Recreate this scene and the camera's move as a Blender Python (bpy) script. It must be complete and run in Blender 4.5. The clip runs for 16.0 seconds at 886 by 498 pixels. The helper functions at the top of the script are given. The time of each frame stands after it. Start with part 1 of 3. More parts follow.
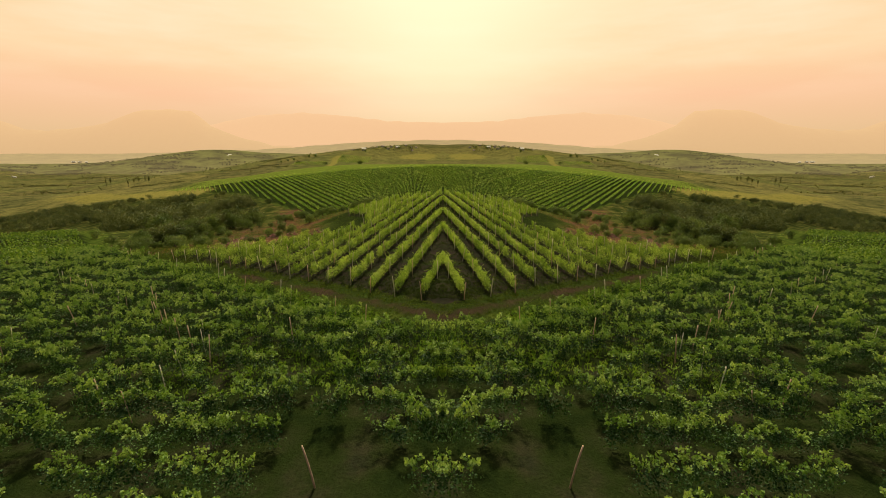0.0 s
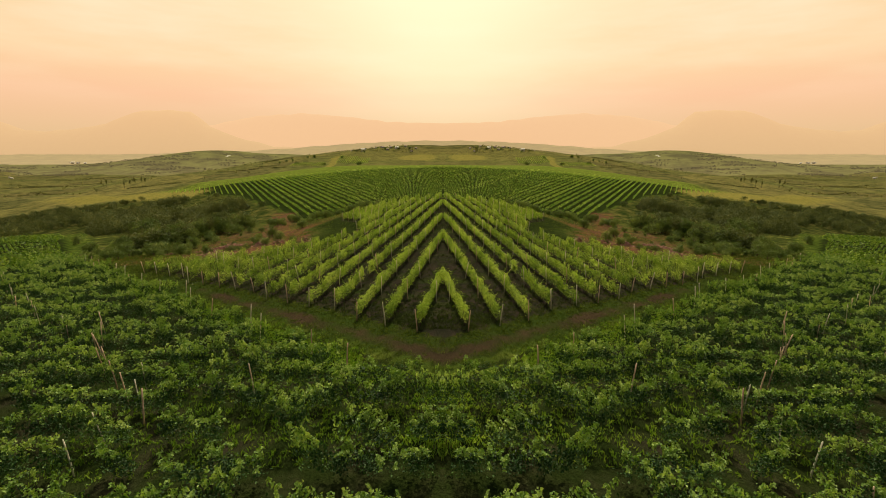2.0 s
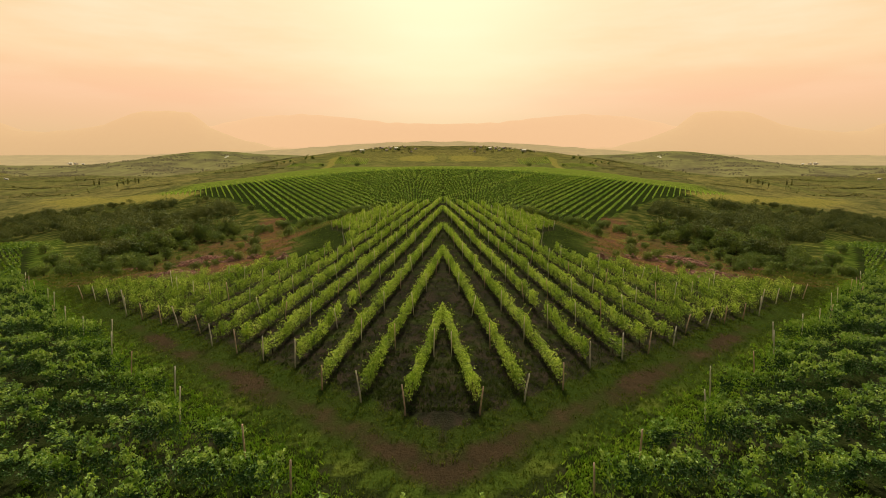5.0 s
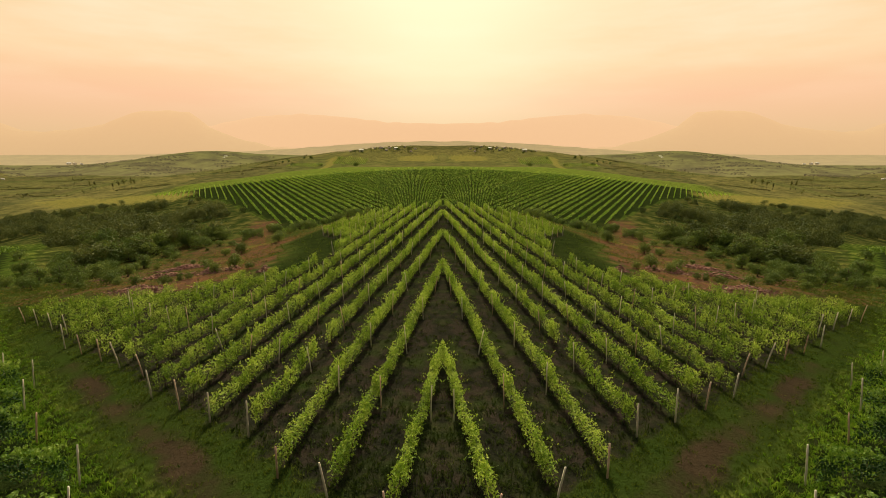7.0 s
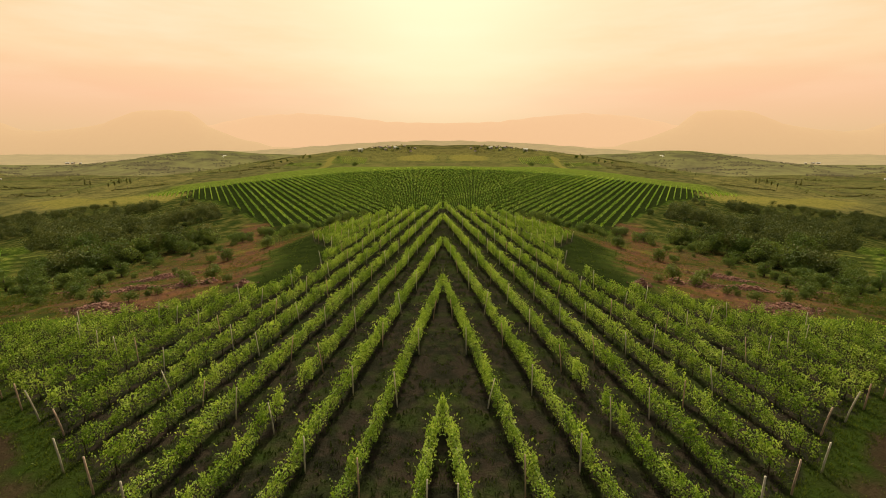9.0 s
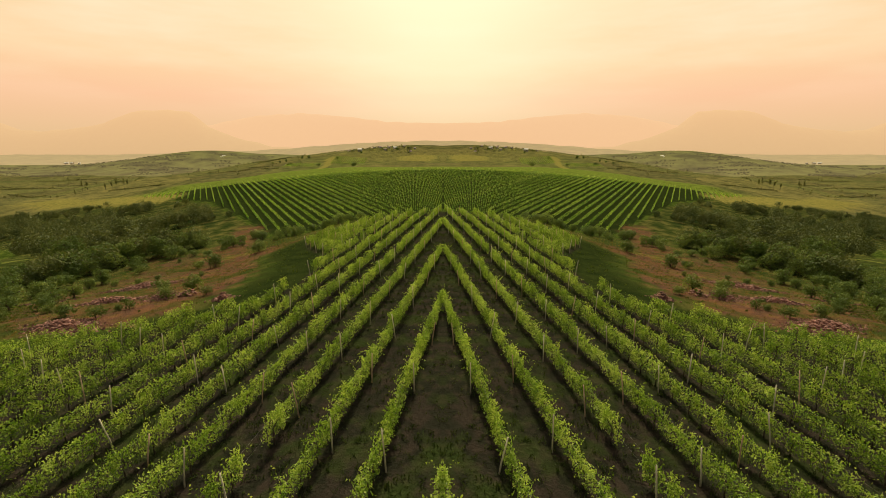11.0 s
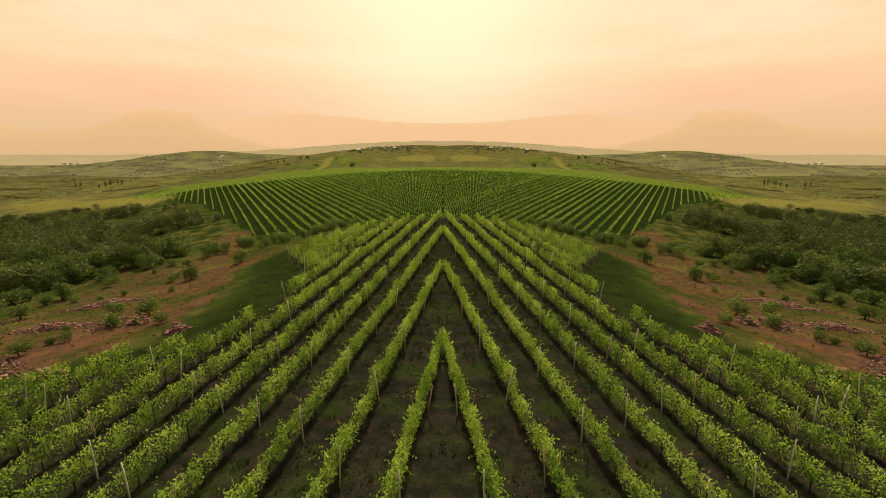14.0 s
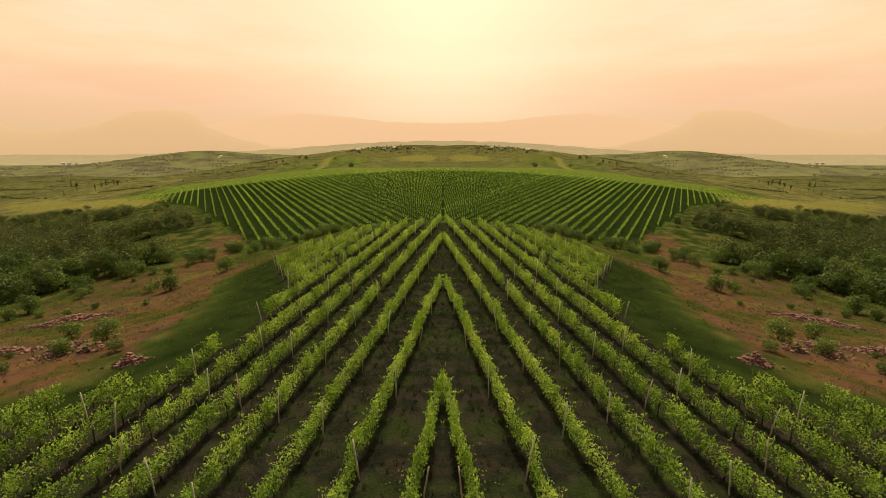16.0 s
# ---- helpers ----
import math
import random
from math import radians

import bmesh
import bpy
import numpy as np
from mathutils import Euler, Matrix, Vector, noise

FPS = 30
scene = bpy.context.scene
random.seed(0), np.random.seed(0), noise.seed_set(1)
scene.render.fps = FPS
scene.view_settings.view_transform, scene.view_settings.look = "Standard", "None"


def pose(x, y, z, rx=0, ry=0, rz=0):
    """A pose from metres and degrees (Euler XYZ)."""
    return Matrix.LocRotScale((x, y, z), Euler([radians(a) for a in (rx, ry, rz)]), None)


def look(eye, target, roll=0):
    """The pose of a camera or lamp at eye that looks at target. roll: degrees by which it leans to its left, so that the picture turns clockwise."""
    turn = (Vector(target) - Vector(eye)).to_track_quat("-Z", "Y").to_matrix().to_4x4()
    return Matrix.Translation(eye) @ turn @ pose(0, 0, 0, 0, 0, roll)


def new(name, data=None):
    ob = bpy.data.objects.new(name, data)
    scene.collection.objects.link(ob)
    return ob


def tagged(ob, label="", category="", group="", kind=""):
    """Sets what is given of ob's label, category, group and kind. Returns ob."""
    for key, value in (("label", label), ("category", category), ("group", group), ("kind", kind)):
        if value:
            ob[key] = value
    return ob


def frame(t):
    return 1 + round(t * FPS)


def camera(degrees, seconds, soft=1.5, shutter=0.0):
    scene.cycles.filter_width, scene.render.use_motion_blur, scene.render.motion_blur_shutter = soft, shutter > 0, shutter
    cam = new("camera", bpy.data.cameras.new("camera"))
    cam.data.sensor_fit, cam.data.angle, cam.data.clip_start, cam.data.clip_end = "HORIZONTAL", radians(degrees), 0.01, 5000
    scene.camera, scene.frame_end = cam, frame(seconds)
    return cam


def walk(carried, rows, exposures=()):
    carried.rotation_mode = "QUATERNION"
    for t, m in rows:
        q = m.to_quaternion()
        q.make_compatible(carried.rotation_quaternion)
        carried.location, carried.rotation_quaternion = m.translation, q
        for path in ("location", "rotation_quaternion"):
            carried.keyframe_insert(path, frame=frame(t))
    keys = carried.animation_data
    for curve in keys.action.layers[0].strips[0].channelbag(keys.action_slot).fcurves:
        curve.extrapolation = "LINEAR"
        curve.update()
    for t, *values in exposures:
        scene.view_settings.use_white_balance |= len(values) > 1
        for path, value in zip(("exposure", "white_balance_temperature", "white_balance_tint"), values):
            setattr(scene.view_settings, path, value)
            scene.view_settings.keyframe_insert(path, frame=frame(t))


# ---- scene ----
# A wide vineyard valley that is the same on both sides of the plane x = 0; the camera flies along that plane.
PLACE = [
    (0.0, 0.0, 12.77), (0.5, 1.6, 12.76), (1.0, 3.26, 12.72), (1.5, 4.82, 12.7), (2.0, 6.5, 12.68), (2.5, 8.04, 12.65),
    (3.0, 9.73, 12.63), (3.5, 11.33, 12.6), (4.0, 13.04, 12.58), (6.5, 21.68, 12.6), (7.0, 23.29, 12.61), (7.5, 24.79, 12.62),
    (8.0, 26.33, 12.63), (8.5, 27.77, 12.66), (9.0, 29.28, 12.67), (11.5, 35.09, 12.65), (12.0, 36.5, 12.64), (12.5, 37.74, 12.65),
    (13.0, 39.02, 12.66), (13.5, 40.27, 12.66), (14.0, 41.68, 12.64), (14.5, 42.92, 12.62), (15.0, 44.39, 12.64), (15.5, 45.77, 12.62),
    (16.0, 47.23, 12.65),
]
EYE = 14.64
cam = camera(90.0, 16.0, soft=0.85)
walk(cam, [(t, pose(0.02, y, EYE, 90 - down, 0, 0)) for t, y, down in PLACE])

# ---- sky, sun ----
SUN_HEIGHT = radians(48)
world = bpy.data.worlds.new("hazy_evening_sky")
scene.world = world
world.use_nodes = True


def nodes_of(tree):
    tree.nodes.clear()

    def add(kind, **values):
        n = tree.nodes.new(kind)
        for k, v in values.items():
            if k == "op":
                n.operation = v
            elif k == "blend":
                n.blend_type = v
            elif k == "data":
                n.data_type = v
            else:
                n.inputs[k.replace("_", " ")].default_value = v
        return n

    return add, tree.links.new


def ramp(add, link, source, stops):
    n = add("ShaderNodeValToRGB")
    r = n.color_ramp
    while len(r.elements) < len(stops):
        r.elements.new(0.5)
    for e, (at, col) in zip(r.elements, stops):
        e.position, e.color = at, (*col, 1)
    link(source, n.inputs[0])
    return n.outputs[0]


def math_node(add, link, op, a, b=None, c=None):
    n = add("ShaderNodeMath", op=op)
    for i, v in enumerate((a, b, c)):
        if v is None:
            continue
        if isinstance(v, (int, float)):
            n.inputs[i].default_value = v
        else:
            link(v, n.inputs[i])
    return n.outputs[0]


def mixed(add, link, fac, a, b, blend="MIX"):
    n = add("ShaderNodeMix", data="RGBA", blend=blend)
    for i, v in ((0, fac), (6, a), (7, b)):
        if isinstance(v, (int, float)):
            n.inputs[i].default_value = v
        elif isinstance(v, tuple):
            n.inputs[i].default_value = (*v, 1)
        else:
            link(v, n.inputs[i])
    return n.outputs[2]


def make_sky():
    add, link = nodes_of(world.node_tree)
    both_sides = add("ShaderNodeVectorMath", op="ABSOLUTE")
    around = add("ShaderNodeTexCoord").outputs["Generated"]
    link(around, both_sides.inputs[0])
    way = both_sides.outputs[0]
    split = add("ShaderNodeSeparateXYZ")
    link(way, split.inputs[0])
    up = split.outputs["Z"]
    base = ramp(add, link, up, [(0.0, (0.66, 0.42, 0.20)), (0.03, (0.76, 0.48, 0.245)), (0.10, (0.92, 0.51, 0.27)), (0.165, (0.96, 0.62, 0.305)),
                                (0.30, (0.96, 0.74, 0.42)), (0.45, (0.66, 0.56, 0.36)), (0.7, (0.31, 0.31, 0.29)), (1.0, (0.20, 0.215, 0.235))])
    # thin, long cloud streaks
    stretch = add("ShaderNodeMapping", Scale=(1.6, 1.6, 9.0), Location=(0.4, 0.2, 0.3))
    link(way, stretch.inputs[0])
    cloud = add("ShaderNodeTexNoise", Scale=2.2, Detail=6.0, Roughness=0.55)
    link(stretch.outputs[0], cloud.inputs["Vector"])
    streak = ramp(add, link, cloud.outputs[0], [(0.40, (0, 0, 0)), (0.66, (1, 1, 1))])
    high = ramp(add, link, up, [(0.06, (0, 0, 0)), (0.30, (1, 1, 1))])
    veil = math_node(add, link, "MULTIPLY", streak, high)
    veil = math_node(add, link, "MULTIPLY", veil, 0.8)
    base = mixed(add, link, veil, base, (1.0, 0.82, 0.53))
    # the glow under and round the veiled sun, which stands ahead (+y)
    whole = add("ShaderNodeSeparateXYZ")
    link(around, whole.inputs[0])
    ahead = math_node(add, link, "MAXIMUM", whole.outputs["Y"], 0.0)
    wide = math_node(add, link, "MULTIPLY", whole.outputs["X"], whole.outputs["X"])
    wide = math_node(add, link, "POWER", 2.718, math_node(add, link, "MULTIPLY", wide, -13.0))
    tall = ramp(add, link, up, [(0.0, (0.12, 0.12, 0.12)), (0.10, (0.42, 0.42, 0.42)), (0.28, (1, 1, 1)), (0.75, (1, 1, 1)), (0.95, (0, 0, 0))])
    glow = math_node(add, link, "MULTIPLY", math_node(add, link, "MULTIPLY", ahead, wide), tall)
    base = mixed(add, link, math_node(add, link, "MULTIPLY", glow, 1.0), base, (1.03, 0.95, 0.565))
    # dusk: the sky behind the camera is much dimmer than the one round the sun
    dim = ramp(add, link, math_node(add, link, "MULTIPLY_ADD", whole.outputs["Y"], 0.5, 0.5), [(0.0, (0.205, 0.215, 0.26)), (0.35, (0.33, 0.34, 0.37)), (0.70, (1, 1, 1))])
    base = mixed(add, link, 1.0, base, dim, "MULTIPLY")
    back = add("ShaderNodeBackground", Strength=1.0)
    link(base, back.inputs[0])
    air = add("ShaderNodeTexSky")
    air.sky_type, air.sun_disc = "NISHITA", False
    air.sun_elevation, air.sun_rotation = SUN_HEIGHT, 0.0
    thin = add("ShaderNodeBackground", Strength=0.01)
    link(air.outputs[0], thin.inputs[0])
    both = add("ShaderNodeAddShader")
    link(back.outputs[0], both.inputs[0])
    link(thin.outputs[0], both.inputs[1])
    link(both.outputs[0], add("ShaderNodeOutputWorld").inputs[0])


make_sky()
sun = new("sun", bpy.data.lights.new("sun", "SUN"))
sun.data.energy, sun.data.angle, sun.data.color = 5.0, radians(6), (1.0, 0.88, 0.58)
sun.matrix_world = look((0, 300 * math.cos(SUN_HEIGHT), 300 * math.sin(SUN_HEIGHT)), (0, 0, 0))


# ---- materials ----
def material(name):
    m = bpy.data.materials.new(name)
    m.use_nodes = True
    return (m, *nodes_of(m.node_tree))


def finish(add, link, shader):
    link(shader, add("ShaderNodeOutputMaterial").inputs[0])


def leaf_material(name, dark, mid, light, clear=0.32, scale=2.2, gloss=0.2, single=0.42):
    m, add, link = material(name)
    one = add("ShaderNodeNewGeometry").outputs["Random Per Island"]
    thing = add("ShaderNodeObjectInfo").outputs["Random"]
    place = add("ShaderNodeTexCoord").outputs["Object"]
    spot = add("ShaderNodeTexNoise", Scale=scale, Detail=3.0)
    link(place, spot.inputs["Vector"])
    mix = math_node(add, link, "ADD", math_node(add, link, "MULTIPLY", one, single), (0.42 - single) / 2)
    mix = math_node(add, link, "ADD", mix, math_node(add, link, "MULTIPLY", thing, 0.18))
    mix = math_node(add, link, "ADD", mix, math_node(add, link, "MULTIPLY", math_node(add, link, "SUBTRACT", spot.outputs[0], 0.2), 0.75))
    colour = ramp(add, link, mix, [(0.15, dark), (0.48, mid), (0.72, light), (0.95, tuple(min(1, 1.3 * c + 0.03) for c in light))])
    coat = add("ShaderNodeBsdfPrincipled", Roughness=0.5)
    link(colour, coat.inputs["Base Color"])
    coat.inputs["Specular IOR Level"].default_value = gloss
    glow = add("ShaderNodeBsdfTranslucent")
    link(mixed(add, link, 1.0, colour, (1.35, 1.25, 0.55), "MULTIPLY"), glow.inputs[0])
    both = add("ShaderNodeMixShader", Fac=clear)
    link(coat.outputs[0], both.inputs[1])
    link(glow.outputs[0], both.inputs[2])
    finish(add, link, both.outputs[0])
    return m


def rough_material(name, a, b, scale=6.0, bump=0.3, roughness=0.85, fine=40.0):
    m, add, link = material(name)
    place = add("ShaderNodeTexCoord").outputs["Object"]
    big = add("ShaderNodeTexNoise", Scale=scale, Detail=5.0)
    link(place, big.inputs["Vector"])
    small = add("ShaderNodeTexNoise", Scale=fine, Detail=4.0)
    link(place, small.inputs["Vector"])
    mix = math_node(add, link, "ADD", math_node(add, link, "MULTIPLY", big.outputs[0], 0.6), math_node(add, link, "MULTIPLY", small.outputs[0], 0.3))
    mix = math_node(add, link, "ADD", mix, math_node(add, link, "MULTIPLY", add("ShaderNodeObjectInfo").outputs["Random"], 0.3))
    coat = add("ShaderNodeBsdfPrincipled", Roughness=roughness)
    link(ramp(add, link, mix, [(0.3, a), (0.85, b)]), coat.inputs["Base Color"])
    rise = add("ShaderNodeBump", Strength=bump, Distance=0.05)
    link(small.outputs[0], rise.inputs["Height"])
    link(rise.outputs[0], coat.inputs["Normal"])
    finish(add, link, coat.outputs[0])
    return m


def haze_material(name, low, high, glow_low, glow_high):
    """Far hills and woods in the thick evening air: dull ground plus a height-graded glow painted in as haze."""
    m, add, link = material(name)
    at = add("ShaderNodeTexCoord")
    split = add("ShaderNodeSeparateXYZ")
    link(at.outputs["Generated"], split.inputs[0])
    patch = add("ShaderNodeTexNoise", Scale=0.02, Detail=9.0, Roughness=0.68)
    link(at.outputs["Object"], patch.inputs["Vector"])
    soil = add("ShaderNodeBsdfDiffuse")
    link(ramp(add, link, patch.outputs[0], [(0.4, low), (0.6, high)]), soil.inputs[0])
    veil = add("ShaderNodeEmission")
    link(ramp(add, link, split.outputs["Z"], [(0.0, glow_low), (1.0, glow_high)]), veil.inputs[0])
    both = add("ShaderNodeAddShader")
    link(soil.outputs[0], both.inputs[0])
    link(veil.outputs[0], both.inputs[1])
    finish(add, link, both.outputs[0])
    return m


def ground_material():
    m, add, link = material("ground_cover")
    both_sides = add("ShaderNodeVectorMath", op="ABSOLUTE")
    link(add("ShaderNodeTexCoord").outputs["Object"], both_sides.inputs[0])
    place = both_sides.outputs[0]

    def noise_at(scale, detail=5.0, rough=0.55):
        n = add("ShaderNodeTexNoise", Scale=scale, Detail=detail, Roughness=rough)
        link(place, n.inputs["Vector"])
        return n.outputs[0]

    def cover(name):
        n = add("ShaderNodeAttribute")
        n.attribute_name = name
        return n.outputs["Fac"]

    def edge(name, wobble):
        v = math_node(add, link, "ADD", cover(name), math_node(add, link, "MULTIPLY", math_node(add, link, "SUBTRACT", wobble, 0.5), 0.9))
        return ramp(add, link, v, [(0.35, (0, 0, 0)), (0.65, (1, 1, 1))])

    wide, mid, fine = noise_at(0.05), noise_at(0.45), noise_at(7.0, 6.0, 0.65)
    grass = ramp(add, link, mid, [(0.3, (0.026, 0.044, 0.008)), (0.5, (0.048, 0.073, 0.012)), (0.72, (0.095, 0.115, 0.022))])
    fields = math_node(add, link, "ADD", math_node(add, link, "MULTIPLY", wide, 0.5), math_node(add, link, "MULTIPLY", noise_at(0.011), 0.5))
    meadow = ramp(add, link, fields, [(0.38, (0.036, 0.046, 0.016)), (0.46, (0.066, 0.076, 0.026)), (0.54, (0.095, 0.096, 0.036)), (0.63, (0.115, 0.115, 0.045))])
    plots = add("ShaderNodeTexVoronoi", Scale=0.014)
    skew = add("ShaderNodeMapping", Scale=(1.0, 0.45, 1.0), Rotation=(0, 0, 0.5))
    link(place, skew.inputs[0])
    link(skew.outputs[0], plots.inputs["Vector"])
    parcel = add("ShaderNodeSeparateColor")
    link(plots.outputs["Color"], parcel.inputs[0])
    crops = ramp(add, link, parcel.outputs[0], [(0.1, (0.062, 0.068, 0.03)), (0.35, (0.085, 0.105, 0.036)), (0.6, (0.065, 0.082, 0.03)), (0.8, (0.115, 0.12, 0.045)), (0.95, (0.075, 0.085, 0.036))])
    meadow = mixed(add, link, 0.6, meadow, crops)
    # scrub patches, with a warm lift that paints valley haze into far ground
    scrub_and_haze = ramp(add, link, noise_at(0.09, 9.0, 0.72), [(0.40, (0.76, 0.72, 0.70)), (0.5, (1.4, 1.2, 1.15)), (0.62, (1.8, 1.5, 1.35))])
    meadow = mixed(add, link, 1.0, meadow, scrub_and_haze, "MULTIPLY")
    soil = ramp(add, link, noise_at(1.3), [(0.3, (0.013, 0.0135, 0.0095)), (0.46, (0.019, 0.0195, 0.013)), (0.56, (0.03, 0.0245, 0.019)), (0.72, (0.038, 0.029, 0.022))])
    track = ramp(add, link, mid, [(0.3, (0.027, 0.021, 0.013)), (0.7, (0.052, 0.036, 0.022))])
    bank = ramp(add, link, noise_at(0.13, 7.0, 0.6), [(0.34, (0.03, 0.042, 0.011)), (0.41, (0.066, 0.055, 0.016)), (0.48, (0.135, 0.066, 0.034)), (0.54, (0.09, 0.046, 0.034)), (0.60, (0.145, 0.072, 0.038)), (0.68, (0.125, 0.105, 0.027)), (0.78, (0.08, 0.085, 0.018))])
    brush = ramp(add, link, noise_at(0.25), [(0.34, (0.02, 0.033, 0.009)), (0.5, (0.045, 0.055, 0.014)), (0.64, (0.10, 0.092, 0.027))])
    # dark grass; in the near field it also paints the shade between rows
    turf_and_shade = ramp(add, link, mid, [(0.3, (0.010, 0.018, 0.005)), (0.7, (0.03, 0.041, 0.010))])
    dry = ramp(add, link, mid, [(0.3, (0.13, 0.13, 0.03)), (0.7, (0.25, 0.21, 0.06))])
    base = mixed(add, link, edge("far", wide), grass, meadow)
    base = mixed(add, link, edge("scrub", mid), base, brush)
    base = mixed(add, link, edge("turf_and_shade", mid), base, turf_and_shade)
    base = mixed(add, link, edge("lime", mid), base, ramp(add, link, mid, [(0.3, (0.085, 0.125, 0.018)), (0.7, (0.165, 0.205, 0.035))]))
    base = mixed(add, link, edge("dry", mid), base, dry)
    base = mixed(add, link, edge("bank", mid), base, bank)
    base = mixed(add, link, edge("soil", mid), base, soil)
    base = mixed(add, link, edge("track", mid), base, track)
    tone = ramp(add, link, fine, [(0.25, (0.6, 0.6, 0.6)), (0.75, (1.35, 1.35, 1.35))])
    base = mixed(add, link, 1.0, base, tone, "MULTIPLY")
    coat = add("ShaderNodeBsdfPrincipled", Roughness=0.95)
    coat.inputs["Specular IOR Level"].default_value = 0.0
    link(base, coat.inputs["Base Color"])
    rise = add("ShaderNodeBump", Strength=0.8, Distance=0.12)
    link(fine, rise.inputs["Height"])
    link(rise.outputs[0], coat.inputs["Normal"])
    finish(add, link, coat.outputs[0])
    return m


GROUND = ground_material()
VINE = leaf_material("vine_leaves", (0.05, 0.115, 0.010), (0.21, 0.34, 0.042), (0.54, 0.66, 0.18), 0.40, single=0.34)
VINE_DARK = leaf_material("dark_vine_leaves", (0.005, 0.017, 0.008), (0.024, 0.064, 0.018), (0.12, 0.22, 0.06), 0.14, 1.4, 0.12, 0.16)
# young shoot green, brightened so the row tops look sunlit
VINE_YOUNG_LIT = leaf_material("young_sunlit_vine_shoots", (0.055, 0.13, 0.022), (0.15, 0.265, 0.046), (0.36, 0.48, 0.14), 0.36, 1.4, 0.25, 0.28)
VINE_OUTER = leaf_material("outer_vine_leaves", (0.03, 0.075, 0.008), (0.11, 0.21, 0.02), (0.27, 0.39, 0.06), 0.34, scale=0.5)
VINE_FAR = leaf_material("hill_vine_leaves", (0.055, 0.135, 0.016), (0.185, 0.33, 0.04), (0.40, 0.53, 0.11), 0.42, scale=0.3)
# two leaf tones: paler for single trees and bushes, darker for the thicket mesh
BUSH = leaf_material("pale_tree_leaves", (0.045, 0.08, 0.022), (0.105, 0.155, 0.044), (0.24, 0.3, 0.085), 0.25, 0.4, 0.05, 0.1)
BUSH_DARK = leaf_material("dark_thicket_leaves", (0.03, 0.05, 0.02), (0.074, 0.1, 0.037), (0.19, 0.205, 0.075), 0.2, 0.25, 0.05, 0.06)
# far hedge and poplar leaves, base colour paled to stand in for haze
HEDGE_HAZED = leaf_material("haze_paled_hedge_leaves", (0.08, 0.095, 0.05), (0.14, 0.15, 0.075), (0.2, 0.2, 0.1), 0.5, 0.05, 0.05, 0.2)
GRASS = leaf_material("grass_blades", (0.025, 0.05, 0.009), (0.06, 0.10, 0.015), (0.14, 0.18, 0.04), 0.3)
LUSH = leaf_material("lush_green_grass", (0.07, 0.15, 0.015), (0.15, 0.28, 0.03), (0.3, 0.42, 0.07), 0.36)
WEED = leaf_material("dark_weeds", (0.018, 0.032, 0.009), (0.035, 0.058, 0.014), (0.07, 0.10, 0.028), 0.25)
DRY = leaf_material("dry_grass_blades", (0.12, 0.10, 0.03), (0.2, 0.15, 0.05), (0.28, 0.22, 0.09), 0.3)
POST = rough_material("weathered_reddish_wood", (0.45, 0.26, 0.18), (0.76, 0.55, 0.44), 3.0, 0.5, 0.8, 25.0)
POST_GREY = rough_material("grey_weathered_wood", (0.55, 0.47, 0.37), (0.8, 0.72, 0.6), 3.0, 0.5, 0.8, 25.0)
BARK = rough_material("vine_bark", (0.035, 0.025, 0.017), (0.11, 0.08, 0.05), 8.0, 0.6, 0.9)
WIRE = rough_material("galvanised_wire", (0.18, 0.18, 0.17), (0.32, 0.31, 0.29), 3.0, 0.1, 0.45)
STONE = rough_material("reddish_field_stone", (0.05, 0.02, 0.018), (0.45, 0.215, 0.165), 1.5, 0.6, 0.85, 14.0)
PLASTER = rough_material("white_plaster", (0.6, 0.56, 0.48), (0.8, 0.76, 0.68), 1.0, 0.1, 0.8)
TILES = rough_material("dull_roof_tiles", (0.14, 0.09, 0.07), (0.26, 0.17, 0.13), 2.0, 0.4, 0.8)
PANE = rough_material("dark_window_glass", (0.02, 0.022, 0.025), (0.05, 0.05, 0.05), 1.0, 0.0, 0.2)
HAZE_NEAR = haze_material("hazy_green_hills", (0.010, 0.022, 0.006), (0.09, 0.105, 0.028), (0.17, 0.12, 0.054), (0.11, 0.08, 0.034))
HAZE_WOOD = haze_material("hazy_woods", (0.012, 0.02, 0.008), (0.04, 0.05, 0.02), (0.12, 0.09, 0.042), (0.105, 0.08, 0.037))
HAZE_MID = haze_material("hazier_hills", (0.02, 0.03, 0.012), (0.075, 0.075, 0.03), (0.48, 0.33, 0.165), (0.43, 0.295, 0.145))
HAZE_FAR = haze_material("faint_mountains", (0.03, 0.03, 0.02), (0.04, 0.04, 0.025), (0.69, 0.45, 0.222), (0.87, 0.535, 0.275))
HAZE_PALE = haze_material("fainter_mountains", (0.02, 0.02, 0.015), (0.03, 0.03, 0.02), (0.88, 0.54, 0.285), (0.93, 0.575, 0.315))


# ---- the lie of the land ----
def step(v, a, b):
    v = np.clip((v - a) / (b - a), 0, 1)
    return v * v * (3 - 2 * v)


def block_edge(ax):
    """Far edge of the near vine field."""
    near = np.minimum(ax, 135)
    return 29 + 0.7 * near + 0.0022 * near * near + 0.4 * np.maximum(ax - 135, 0)


def hill_top(ax):
    return 288 + 0.3 * ax


def hill_foot(ax):
    return np.interp(ax, [0, 46, 54, 81, 102, 118, 137, 154, 186], [147, 150, 162, 200, 229, 243, 259, 276, 306])


